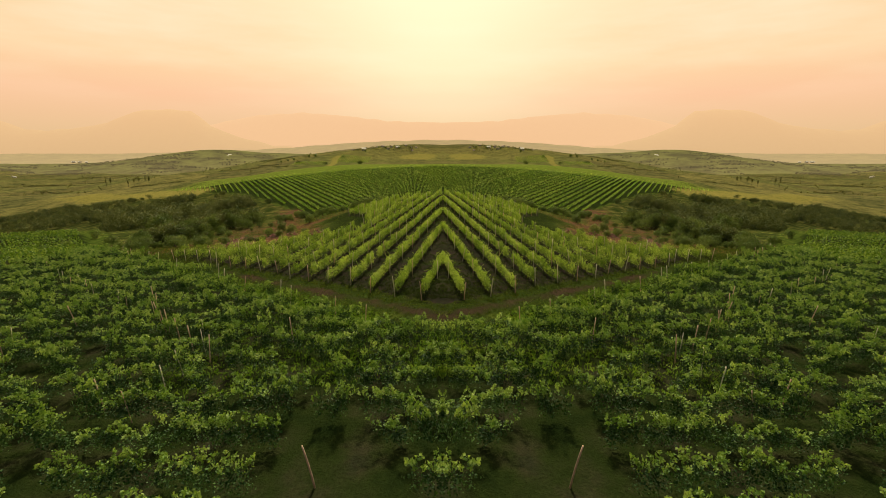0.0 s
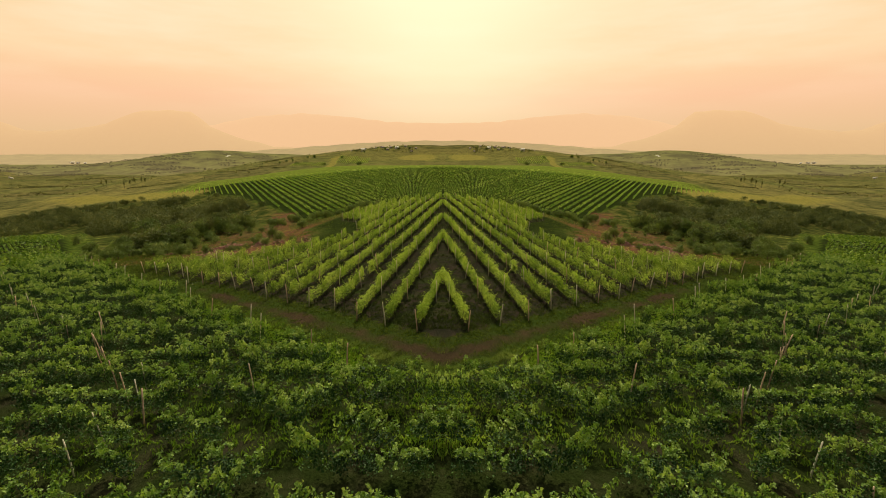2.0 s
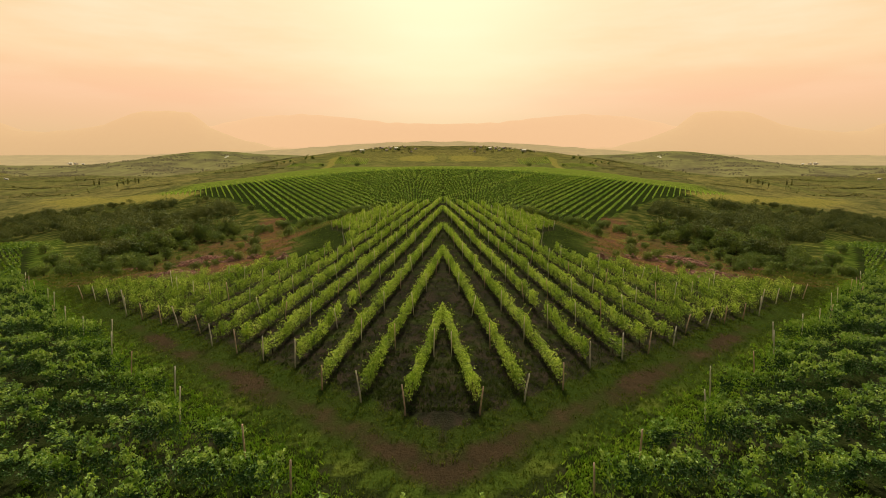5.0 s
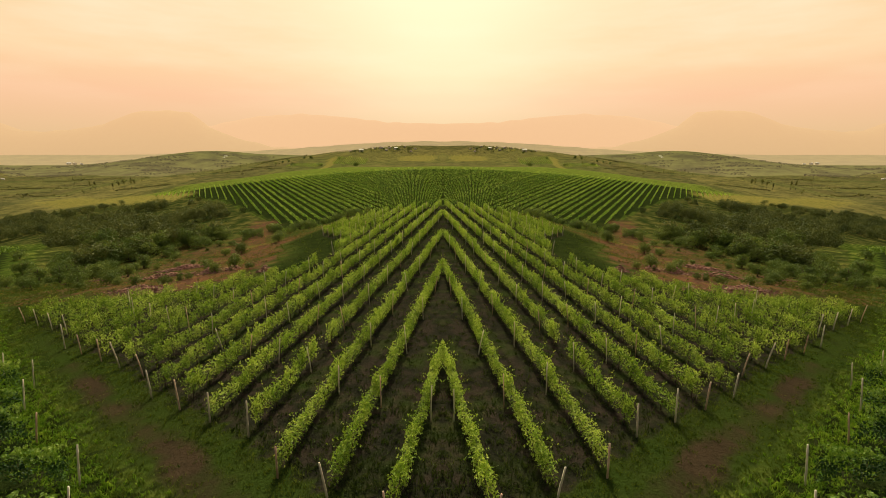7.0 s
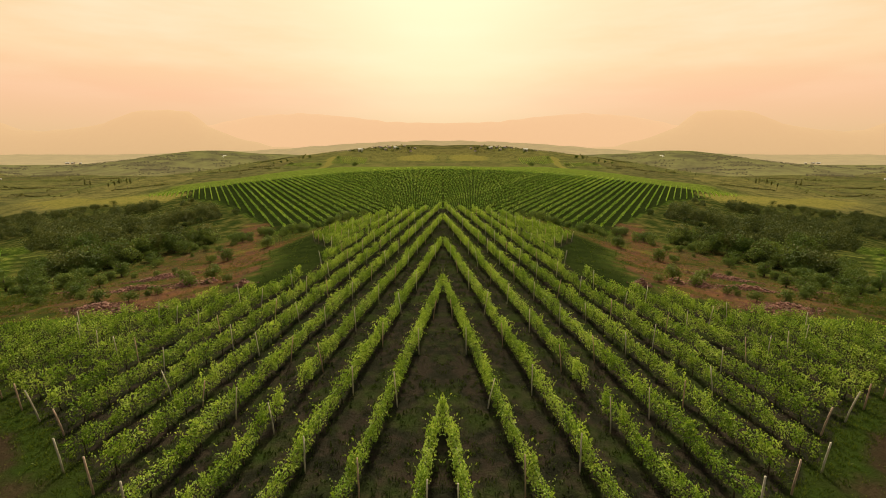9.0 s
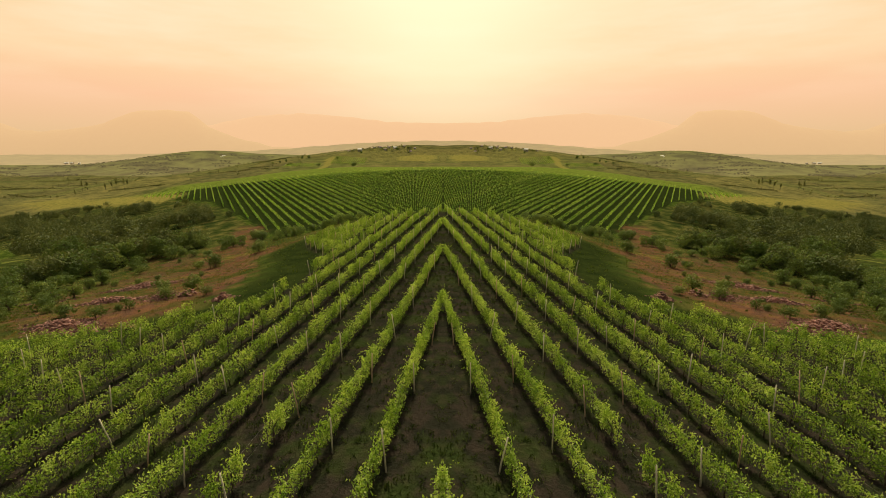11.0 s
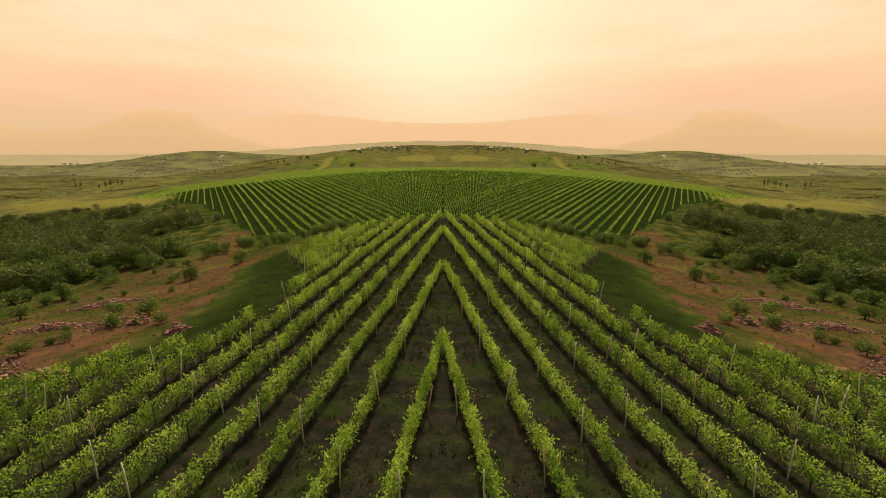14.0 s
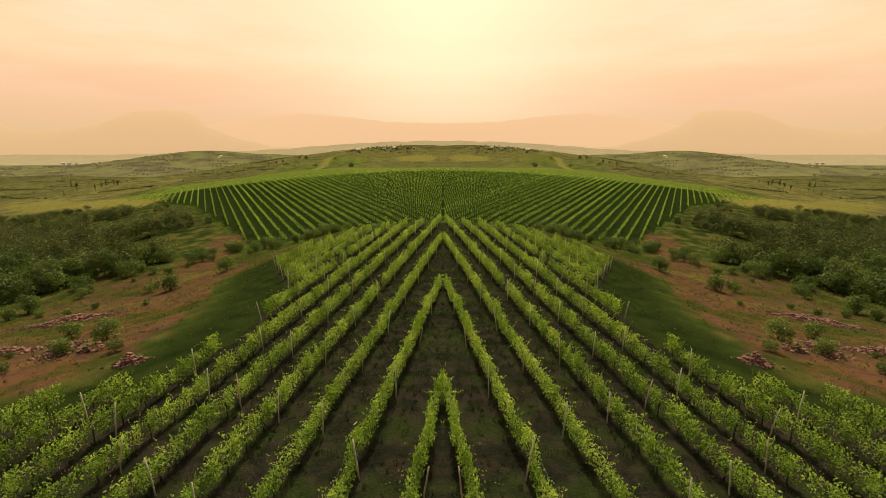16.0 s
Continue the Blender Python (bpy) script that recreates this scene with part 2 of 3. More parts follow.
def land(x, y):
    """Height of the ground."""
    ax, y = np.abs(np.asarray(x, float)), np.asarray(y, float)
    ax = np.sqrt(ax * ax + 4)
    shelf = 2.3 - 0.085 * np.minimum(ax, 70) - 0.045 * np.clip(ax - 70, 0, 300)
    shelf = shelf - 5.0 * step(ax, 10, 45) * step(y, 62, 112)
    top = hill_top(np.minimum(ax, 400))
    side = 0.00065 * ax * ax / (1 + (ax / 330) ** 2)
    side = side * (1 - 0.6 * step(y, 420, 620) * (1 - step(ax, 300, 600)))
    hill = 3.6 + 1.2 * step(y, 190, 290) - 0.064 * np.maximum(top - y, 0) - np.minimum(side, 38) - 0.03 * np.clip(y - top - 12, 0, 260)
    hill = hill + 1.6 * step(y - top, -14, 12) * step(ax, 20, 80)
    hill = hill + 22 * step(y, 560, 800) * (1 - step(ax, 120, 420))
    z = shelf + (hill - shelf) * step(y, 126, 164)
    z = z - 1.5 * np.exp(-((ax / 25) ** 2) - ((y - 148) / 14) ** 2)
    far = step(np.hypot(ax, y - 100), 150, 500)
    return z + far * (2.2 * np.sin(ax * 0.021 + 1) * np.sin(y * 0.017) + 1.2 * np.sin(ax * 0.047 + y * 0.03))


def inside(x, y, poly):
    hit = False
    for (x1, y1), (x2, y2) in zip(poly, poly[1:] + poly[:1]):
        if (y1 > y) != (y2 > y) and x < (x2 - x1) * (y - y1) / (y2 - y1) + x1:
            hit = not hit
    return hit


MID_FIELD = [(0.0, 34.6), (20, 49.5), (40, 63.6), (40.5, 64.8), (35, 65.5), (27, 66.8), (20.5, 69.2), (16, 72.5), (14.6, 78), (14.5, 86), (16.3, 92), (19.5, 99), (22.5, 105), (23.5, 111), (20, 117), (0, 125)]
SLANT = 0.135


def side_edge(y):
    """Outer edge of the middle vine field."""
    return np.interp(y, [p[1] for p in MID_FIELD], [p[0] for p in MID_FIELD])


def grid_line(spans):
    out = [spans[0][0]]
    for a, b, first, last in spans:
        v, d = a, first
        n = max(2, int(round((b - a) / ((first + last) / 2))))
        w = np.cumsum(np.linspace(first, last, n))
        out += list(a + w / w[-1] * (b - a))
    return np.array(out)


def mesh_object(name, verts, faces, mat, smooth=True):
    me = bpy.data.meshes.new(name)
    verts, faces = np.asarray(verts, np.float32), np.asarray(faces, np.int32)
    me.vertices.add(len(verts))
    me.vertices.foreach_set("co", verts.ravel())
    k = faces.shape[1]
    me.loops.add(faces.size)
    me.loops.foreach_set("vertex_index", faces.ravel())
    me.polygons.add(len(faces))
    me.polygons.foreach_set("loop_start", np.arange(len(faces), dtype=np.int32) * k)
    me.polygons.foreach_set("loop_total", np.full(len(faces), k, np.int32))
    me.polygons.foreach_set("use_smooth", np.full(len(faces), smooth))
    me.update()
    me.materials.append(mat)
    return me


def sheet(xs, ys, height):
    gx, gy = np.meshgrid(xs, ys)
    v = np.stack([gx.ravel(), gy.ravel(), height(gx, gy).ravel()], 1)
    w = len(xs)
    i = (np.arange(len(ys) - 1)[:, None] * w + np.arange(w - 1)[None, :]).ravel()
    return v, np.stack([i, i + 1, i + w + 1, i + w], 1)


def wobble(x, y):
    """Small lumps of tilled soil and grass near by."""
    near = 1 - step(np.hypot(x, y - 60), 60, 160)
    lump = np.sin(x * 2.1 + np.sin(y * 1.7)) * np.sin(y * 2.6 + np.sin(x * 1.3)) + 0.6 * np.sin(x * 5.3 + y * 3.1) * np.sin(y * 4.7 - x * 2.2)
    return 0.045 * near * lump


def build_ground():
    half = grid_line([(0, 48, 0.6, 0.75), (48, 150, 0.85, 3), (150, 600, 4, 25), (600, 4600, 40, 600)])
    xs = np.concatenate([-half[:0:-1], half])
    ys = grid_line([(-300, -5, 60, 1.5), (-5, 130, 0.7, 0.8), (130, 360, 1.1, 5), (360, 900, 5, 30), (900, 4700, 50, 600)])
    v, f = sheet(xs, ys, lambda x, y: land(x, y) + wobble(x, y))
    me = mesh_object("ground", v, f, GROUND)
    ax, y = np.abs(v[:, 0]), v[:, 1]
    edge1, edge2, out2 = block_edge(ax), 34 + 0.77 * ax, side_edge(y)
    mid = (ax < out2 + 0.6) & (y > 33.5) & (y < 125)
    near = (y < edge1) & (ax < 160)
    hill = (y > hill_foot(ax)) & (y < hill_top(ax)) & (ax < 190)
    lane = np.clip(1.3 - np.abs(y - (edge1 + edge2) / 2 - 0.2) / 1.7, 0, 1) * (1 - step(ax, 22, 34))
    soil = np.where(mid, 0.64, np.where(near, 0.4, 0.0))
    lime = step(y - hill_top(ax) + 10 + 0.16 * ax, -2, 3) * (1 - step(y - hill_top(ax), 18, 40)) * (1 - step(ax, 170, 230)) * (1 - 0.45 * step(ax, 90, 150))
    wash = step(ax - out2, 4.5, 11.0) * step(y, 66, 70) * (1 - step(y - 0.25 * ax, 108, 122)) * (1 - step(ax - 0.24 * y, 30, 44))
    wash = np.maximum(wash, np.clip(1.4 - np.abs(ax - 47 - 0.3 * (y - 131)) / 7, 0, 1) * step(y, 112, 122) * (1 - step(y, 160, 172)))
    dry = 0.62 * np.clip(1.3 - np.abs(y - (263 + 0.72 * (ax - 140))) / 26, 0, 1) * step(ax, 122, 150) * (1 - step(ax, 330, 430))
    scrub = (y > edge1 + 8) * (y < hill_foot(ax) - 2) * step(ax, 48, 62) * (1 - step(y, 268 + 0.12 * ax, 285 + 0.12 * ax))
    road = np.clip(1.3 - np.abs(ax - 149 - 6 * np.sin(y * 0.03)) / 4, 0, 1) * step(y, 500, 540) * (1 - step(y, 640, 670))
    fallow = np.clip(1.5 - np.hypot((ax - 36) / 20, (y - 655) / 22), 0, 1)
    plot = (1 - step(ax, 150, 230)) * step(y, 430, 470) * (1 - step(y, 600, 660))
    verge = step(y - edge1, 0, 4) * (1 - step(y - edge1, 14, 30)) * step(ax, 50, 64) * (1 - step(ax, 130, 190))
    village = (1 - step(ax, 140, 200)) * step(y, 600, 650) * (1 - step(y, 740, 780))
    scrub = np.maximum(scrub, 0.8 * (ax > out2 + 1) * (ax < 70) * step(y, 66, 72) * (1 - step(y, 140, 150)))
    for name, w in (("soil", soil), ("track", lane * (0.62 - 0.05 * step(ax, 4, 9) + 0.12 * np.sin(0.6 * ax + 1.2))), ("bank", (0.6 - 0.14 * step(ax - 0.24 * y, 12, 30)) * wash), ("dry", 1.2 * dry + 0.9 * road + 0.9 * fallow + 0.2 * plot + 0.42 * village + 0.3 * verge), ("turf_and_shade", np.maximum(np.where(hill | near, 1.2, 0.0), np.maximum(0.56 * (y > edge1 + 1) * (y < edge2 + 5) * (ax < 48), np.clip(1.2 - (ax - out2) / 9.5, 0, 0.9) * (ax > out2) * step(y, 64, 70) * (1 - step(y, 116, 126))))), ("lime", 1.2 * lime + 0.36 * verge + 0.5 * dry * (1 - step(ax, 260, 340)) + 0.36 * plot + 0.26 * village), ("far", step(y, 230, 300)), ("scrub", 0.75 * scrub)):
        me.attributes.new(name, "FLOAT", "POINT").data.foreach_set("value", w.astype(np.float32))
    return tagged(new("ground", me), "rolling vineyard ground of grass, dark soil and bare banks", "ground", kind="structure")


build_ground()


# ---- leaves, posts and other kinds of things ----
def leaf_mesh(name, at, size, mat, rng, droop=0.3, wide=0.42, up=0.6, along=None, out=None):
    """One mesh of small folded leaves round the points at."""
    n = len(at)
    size = np.broadcast_to(size, n) * rng.uniform(0.7, 1.25, n)
    tip = rng.normal(size=(n, 3))
    tip[:, 2] -= droop
    if along is not None:
        tip = tip * 0.35 + along
    tip /= np.linalg.norm(tip, axis=1)[:, None]
    face = rng.normal(size=(n, 3))
    face[:, 2] = np.abs(face[:, 2]) + up
    if out is not None:
        face = face * 0.22 + out
    side = np.cross(tip, face)
    side /= np.linalg.norm(side, axis=1)[:, None] + 1e-6
    norm = np.cross(side, tip)
    s = size[:, None]
    fold = norm * s * 0.12
    v = np.stack([at - tip * s * 0.5, at + side * s * wide + fold - tip * s * 0.08, at + tip * s * 0.5, at - side * s * wide + fold - tip * s * 0.08], 1).reshape(-1, 3)
    i = np.arange(n)[:, None] * 4
    f = np.concatenate([i + [0, 1, 2], i + [0, 2, 3]], 1).reshape(-1, 3)
    return mesh_object(name, v, f, mat, False)


def tube(points, radii, sides=5):
    """Verts and faces of a bent tapered rod with closed ends."""
    points = np.asarray(points, float)
    v, f = [], []
    a = np.arange(sides) / sides * 2 * np.pi
    for k, (p, r) in enumerate(zip(points, radii)):
        d = points[min(k + 1, len(points) - 1)] - points[max(k - 1, 0)]
        d = d / np.linalg.norm(d)
        u = np.cross(d, (0.3, 0.9, 0.1))
        u /= np.linalg.norm(u)
        w = np.cross(d, u)
        v += list(p + r * (np.cos(a)[:, None] * u + np.sin(a)[:, None] * w))
    for k in range(len(points) - 1):
        for j in range(sides):
            b, c = k * sides + j, k * sides + (j + 1) % sides
            f.append((b, c, c + sides, b + sides))
    ends = len(v)
    v += [points[0], points[-1]]
    top = (len(points) - 1) * sides
    for j in range(sides):
        f.append((ends, (j + 1) % sides, j, j))
        f.append((ends + 1, top + j, top + (j + 1) % sides, top + (j + 1) % sides))
    return v, f


def rods(name, parts, mat):
    me = bpy.data.meshes.new(name)
    v, f = [], []
    for pv, pf in parts:
        o = len(v)
        v += [tuple(p) for p in pv]
        f += [tuple(dict.fromkeys(i + o for i in q)) for q in pf]
    me.from_pydata(v, [], f)
    me.polygons.foreach_set("use_smooth", [True] * len(me.polygons))
    me.materials.append(mat)
    return me


def vine_points(rng, n, length, low, high, width, shoots, over=False):
    """Leaf places of one trained vine along y: a lumpy hedge with loose shoots."""
    knots = rng.uniform(-0.5, 0.5, 9) * length
    tall = rng.uniform(0.62, 1.14, 9)
    k = rng.integers(0, 9, n)
    t = np.clip(rng.beta(1.6, 1.25, n), 0, 1)
    z = low + (high - low) * t * tall[k]
    thick = width * (0.45 + 0.75 * np.sin(np.pi * np.clip(t * 0.9 + 0.08, 0, 1)))
    if over:  # the top hangs out over the foot
        t = rng.beta(1.5, 1.0, n)
        z = low + (high - low) * t * tall[k]
        thick = width * (0.75 + 0.5 * t)
    y = knots[k] + rng.normal(0, length * 0.11, n)
    x = np.clip(rng.normal(0, 0.5, n), -0.85, 0.85) * thick
    at = [np.stack([x, y, z], 1)]
    for _ in range(shoots):
        m = rng.integers(5, 9)
        s = np.linspace(0, 1, m)
        root = np.array([rng.normal(0, width * 0.3), rng.uniform(-0.5, 0.5) * length, high * 0.8])
        lean = np.array([rng.normal(0, 0.26), rng.normal(0, 0.3), rng.uniform(0.25, 0.6)])
        p = root + s[:, None] * lean
        p[:, 2] -= 0.25 * s * s * rng.uniform(0, 1.5)
        at.append(p + rng.normal(0, 0.03, (m, 3)))
    return np.concatenate(at)


def post_mesh(name, height, lean, r, mat, rng):
    top = np.array([lean[0], lean[1], height])
    pts = [np.array([0, 0, -0.3]), top * 0.35 + rng.normal(0, 0.005, 3), top * 0.7 + rng.normal(0, 0.005, 3), top]
    return rods(name, [tube(pts, [r * 1.1, r, r * 0.95, r * 0.85], 6)], mat)


RNG = np.random.default_rng(7)
MODULE = 1.45


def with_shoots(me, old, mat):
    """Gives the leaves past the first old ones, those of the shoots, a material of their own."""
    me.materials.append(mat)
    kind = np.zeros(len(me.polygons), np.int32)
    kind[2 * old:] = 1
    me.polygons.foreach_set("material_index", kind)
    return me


VINES = [leaf_mesh("grapevine", vine_points(RNG, 450, MODULE, 0.28, 1.45, 0.24, 8), 0.122, VINE, RNG, 1.1, 0.25, 0.2) for _ in range(10)]


def bushy_vine(rng):
    """An unpruned vine: a dark lumpy body, open below, with long arching shoots whose paler leaves paint a sunlit top.
    """
    body = vine_points(rng, 330, MODULE, 0.15, 1.35, 0.36, 0, True)
    at = [body]
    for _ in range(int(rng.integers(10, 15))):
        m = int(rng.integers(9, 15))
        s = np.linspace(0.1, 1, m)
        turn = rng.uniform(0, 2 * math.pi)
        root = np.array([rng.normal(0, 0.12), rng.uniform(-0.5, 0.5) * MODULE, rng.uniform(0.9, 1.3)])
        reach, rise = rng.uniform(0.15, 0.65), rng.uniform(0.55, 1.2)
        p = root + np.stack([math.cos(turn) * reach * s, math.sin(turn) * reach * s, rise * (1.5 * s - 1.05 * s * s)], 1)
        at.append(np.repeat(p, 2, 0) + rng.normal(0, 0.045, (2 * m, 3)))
    return with_shoots(leaf_mesh("bushy_grapevine", np.concatenate(at), 0.125, VINE_DARK, rng, 0.7, 0.36, 0.35), len(body), VINE_YOUNG_LIT)


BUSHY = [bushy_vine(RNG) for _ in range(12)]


def trunk_mesh(rng):
    p = [np.array([0, 0, -0.1])]
    for z in (0.2, 0.4, 0.62, 0.85):
        p.append(np.array([rng.normal(0, 0.035), rng.normal(0, 0.05), z]))
    arm = [p[-1], p[-1] + (0.01, 0.3, 0.08), p[-1] + (0.0, 0.62, 0.03)]
    arm2 = [p[-1], p[-1] + (-0.01, -0.3, 0.07), p[-1] + (0.0, -0.62, 0.05)]
    return rods("trunk", [tube(p, [0.045, 0.036, 0.032, 0.03, 0.026]), tube(arm, [0.022, 0.016, 0.01], 4), tube(arm2, [0.022, 0.016, 0.01], 4)], BARK)


TRUNKS = [trunk_mesh(RNG) for _ in range(6)]
POSTS = [post_mesh("post", RNG.uniform(1.5, 1.85), RNG.normal(0, 0.16, 2), 0.033, POST_GREY if k % 3 else POST, RNG) for k in range(9)]
ENDS = [post_mesh("end_post", RNG.uniform(1.65, 1.95), (RNG.normal(0, 0.1), -RNG.uniform(0.1, 0.4)), 0.042, POST if k % 2 else POST_GREY, RNG) for k in range(6)]


def child(name, data, parent, x, y, z, rz=0.0, scale=(1, 1, 1), rx=0.0):
    """A part at a world place under a thing that stands unturned."""
    ob = new(name, data)
    ob.parent = parent
    ob.location = (x - parent.location.x, y - parent.location.y, z - parent.location.z)
    ob.rotation_euler, ob.scale = (rx, 0, rz), scale
    return ob


def base(name, x, y, z, label, category, group=""):
    ob = new(name)
    ob.location = (x, y, z)
    ob.empty_display_size = 0.3
    return tagged(ob, label, category, group)


def wire_mesh(points, heights):
    return rods("wire", [tube([p + np.array([0, 0, h]) for p in points], [0.003] * len(points), 3) for h in heights], WIRE)


def vine_row(points, meshes, label, group, trunks, rng, every=4, ends=(True, False), wild=False):
    """points: places of the vines along the row on the left side; built there and mirrored on the right."""
    n = len(points)
    pick, turn = rng.integers(0, len(meshes), n), rng.random(n)
    grow = rng.uniform(0.85, 1.15, (n, 3))
    gone = rng.random(n) < (0.05 if wild else 0.03)
    gone[:4] = False
    if wild and points[0][1] < 24:  # thinner where the field begins
        gone |= rng.random(n) < 0.1
    if not wild:
        gone &= np.array([x < -5.0 for x, _ in points])  # closed where the rows meet
        points = [(x + rng.normal(0, 0.05), y) for x, y in points]
    else:
        grow[:, 2] = rng.uniform(0.7, 1.2, n) * (1 + 0.16 * np.sin(np.arange(n) * 0.9 + rng.uniform(0, 6)))
        points = [(x + rng.normal(0, 0.2), y + rng.normal(0, 0.2)) for x, y in points]
    for sx in (1, -1):
        x0, y0 = points[0]
        row = base("vine_row", sx * x0, y0, float(land(x0, y0)), label, "vine row", group)
        line = []
        for k, (x, y) in enumerate(points):
            z = float(land(x, y))
            nx, ny = points[min(k + 1, n - 1)]
            px, py = points[max(k - 1, 0)]
            heading = math.atan2(-(nx - px), ny - py)
            if not gone[k]:
                flip = math.pi if turn[k] < 0.5 else 0.0
                v = child("foliage", meshes[pick[k]], row, sx * x, y, z, sx * (heading + flip), (sx * grow[k][0], grow[k][1], grow[k][2]))
                tagged(v, kind="stuff")
                if trunks(x, y):
                    t = new("trunk", TRUNKS[pick[k] % len(TRUNKS)])
                    t.parent = v
            line.append(np.array([sx * x - row.location.x, y - row.location.y, z - row.location.z]))
            if k % every == 0 and 0 < k < n - 1 or (k == 0 and ends[0]) or (k == n - 1 and ends[1]):
                bx, by = (x + px) / 2, (y + py) / 2
                last = k in (0, n - 1)
                if k == 0:
                    bx, by = x - (nx - x) * 0.75, y - (ny - y) * 0.75
                elif last:
                    bx, by = x + (x - px) * 0.75, y + (y - py) * 0.75
                if not last and not wild:  # posts stand on the inner side of the leaves
                    bx, by = bx + 0.34, by - 0.1
                kind = ENDS if last else POSTS
                at = heading + (0 if k == 0 else math.pi)
                child("end_post" if last else "post", kind[(k + int(x0 * 7)) % len(kind)], row, sx * bx, by, float(land(bx, by)),
                      sx * at if last else rng.uniform(0, 6), (sx, 1, rng.uniform(0.92, 1.08)))
        if n > 2 and not wild:
            new("wire", wire_mesh(line[: n - 1 : max(1, min(4, n // 2))] + [line[-1]], (0.7, 1.25))).parent = row


def along(x, y, dx, dy, ok, step_m, reach):
    """Runs of places along a line where ok(x, y) holds."""
    runs, run = [], []
    for k in range(int(reach / step_m)):
        px, py = x + dx * k * step_m, y + dy * k * step_m
        if ok(px, py):
            run.append((px, py))
        elif run:
            runs.append(run)
            run = []
    if run:
        runs.append(run)
    return [r for r in runs if len(r) > 1]


# ---- the middle field: rows that run away from the camera towards the plane of symmetry ----
def build_middle_field():
    rng = np.random.default_rng(21)
    for far in [48.5 + 20.0 * k for k in range(20)]:  # where the rows meet the plane of symmetry
        run = []
        for k in range(int(96 / MODULE)):
            y = 34.0 + k * MODULE
            x = -(far - y) * SLANT
            if x < -0.15 and inside(-x, y, MID_FIELD):
                run.append((x, y))
            elif run:
                if len(run) > 1:
                    vine_row(run, VINES, "trellised row of bright green grapevines on dark soil", "rows of the middle field", lambda x, y: y < 78, rng)
                run = []
        if len(run) > 1:
            vine_row(run, VINES, "trellised row of bright green grapevines on dark soil", "rows of the middle field", lambda x, y: y < 78, rng)


# ---- the near field: overgrown rows across the view ----
def build_near_field():
    rng = np.random.default_rng(22)
    for k in range(25):
        y = 11.6 + 2.4 * k
        ok = lambda x, yy: yy < block_edge(-x) - 1.5 and not (2.2 < -x < 7.8 and yy < 17.4) and -x < 64
        for run in along(-0.7, y, -1.0, 0.1, ok, MODULE, min(66.0, y + 16)):
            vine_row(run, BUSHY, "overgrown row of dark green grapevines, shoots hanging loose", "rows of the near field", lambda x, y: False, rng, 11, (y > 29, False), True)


def build_leaning_posts():
    """Old tall posts that stand out of the near field, leaning."""
    rng = np.random.default_rng(25)
    kinds = [post_mesh("leaning_post", rng.uniform(1.9, 2.3), (rng.uniform(-0.35, 0.2), rng.uniform(-0.3, 0.2)), 0.038, POST, rng) for _ in range(5)]
    for k, (x, y) in enumerate([(-4.9, 14.7), (-15.1, 26.4), (-17.4, 28.6), (-19.4, 30.5), (-21.6, 32.8), (-23.7, 35.1), (-25.6, 37.4), (-27.5, 40.2), (-18.4, 21.6), (-10.4, 28.7), (-31.7, 36.0), (-41.5, 47.2)]):
        for sx in (1, -1):
            p = tagged(new("leaning_post", kinds[k % 5]), "tall leaning reddish wooden post among the vines", "post", "leaning posts")
            p.location, p.scale = (sx * x, y, float(land(x, y))), (sx, 1, 1)


build_middle_field()
build_near_field()
build_leaning_posts()


# ---- rows too far off to tell vine from vine ----
def far_row(points, size, per, mat, label, group, rng, high=1.7):
    n = len(points)
    p = np.repeat(np.array(points), per, 0) + rng.normal(0, 0.1, (n * per, 2))
    z = land(p[:, 0], p[:, 1]) + rng.uniform(0.35, high, n * per)
    at = np.stack([p[:, 0], p[:, 1], z], 1)
    me = leaf_mesh("foliage", at, size, mat, rng)
    for sx in (1, -1):
        row = base("vine_row", 0, 0, 0, label, "vine row", group)
        f = new("foliage", me)
        f.parent, f.scale = row, (sx, 1, 1)
        tagged(f, kind="stuff")


def build_hill_field():
    rng = np.random.default_rng(23)
    turn = radians(28)
    d = np.array([-math.sin(turn), math.cos(turn)])
    across = 3.1
    ok = lambda x, y: x < -0.2 and hill_foot(-x) < y < hill_top(-x) - 10 + 0.16 * x and -x < 186
    for k in range(-58, 64):
        x0 = k * across - 20
        for run in along(x0, 147.0, d[0], d[1], ok, 1.5, 330):
            far_row(run, 0.3, 17, VINE_FAR, "distant trellised row of green grapevines on a hillside", "rows on the hill", rng, 1.4)


def build_left_field():
    """The part of the near field that runs on far out beside the thicket."""
    rng = np.random.default_rng(24)
    for k in range(43):
        y = 64.0 + 2.5 * k
        ok = lambda x, yy: -x > 64 and yy < block_edge(-x) - 1.5 and -x < 175
        for run in along(-60.0, y, -1.0, 0.03, ok, 1.4, min(120, y - 50)):
            far_row(run, 0.4, 16, VINE_OUTER, "overgrown row of dark green grapevines beside the thicket", "outer rows of the near field", rng, 1.8)


build_hill_field()
build_left_field()


# ---- trees and bushes ----
def crown_points(rng, n, radius, height, low):
    lumps = rng.normal(size=(11, 3))
    lumps /= np.linalg.norm(lumps, axis=1)[:, None]
    lumps *= rng.uniform(0.35, 0.75, (11, 1)) * np.array([radius, radius, (height - low) / 2])
    k = rng.integers(0, 11, n)
    p = rng.normal(size=(n, 3))
    p /= np.linalg.norm(p, axis=1)[:, None]
    out = p.copy()
    p *= rng.uniform(0.6, 1.0, (n, 1)) ** 0.5 * radius * rng.uniform(0.32, 0.55, 11)[k][:, None]
    p = p + lumps[k]
    p[:, 2] = np.maximum(p[:, 2] + (height + low) / 2, low * 0.6)
    return p, out


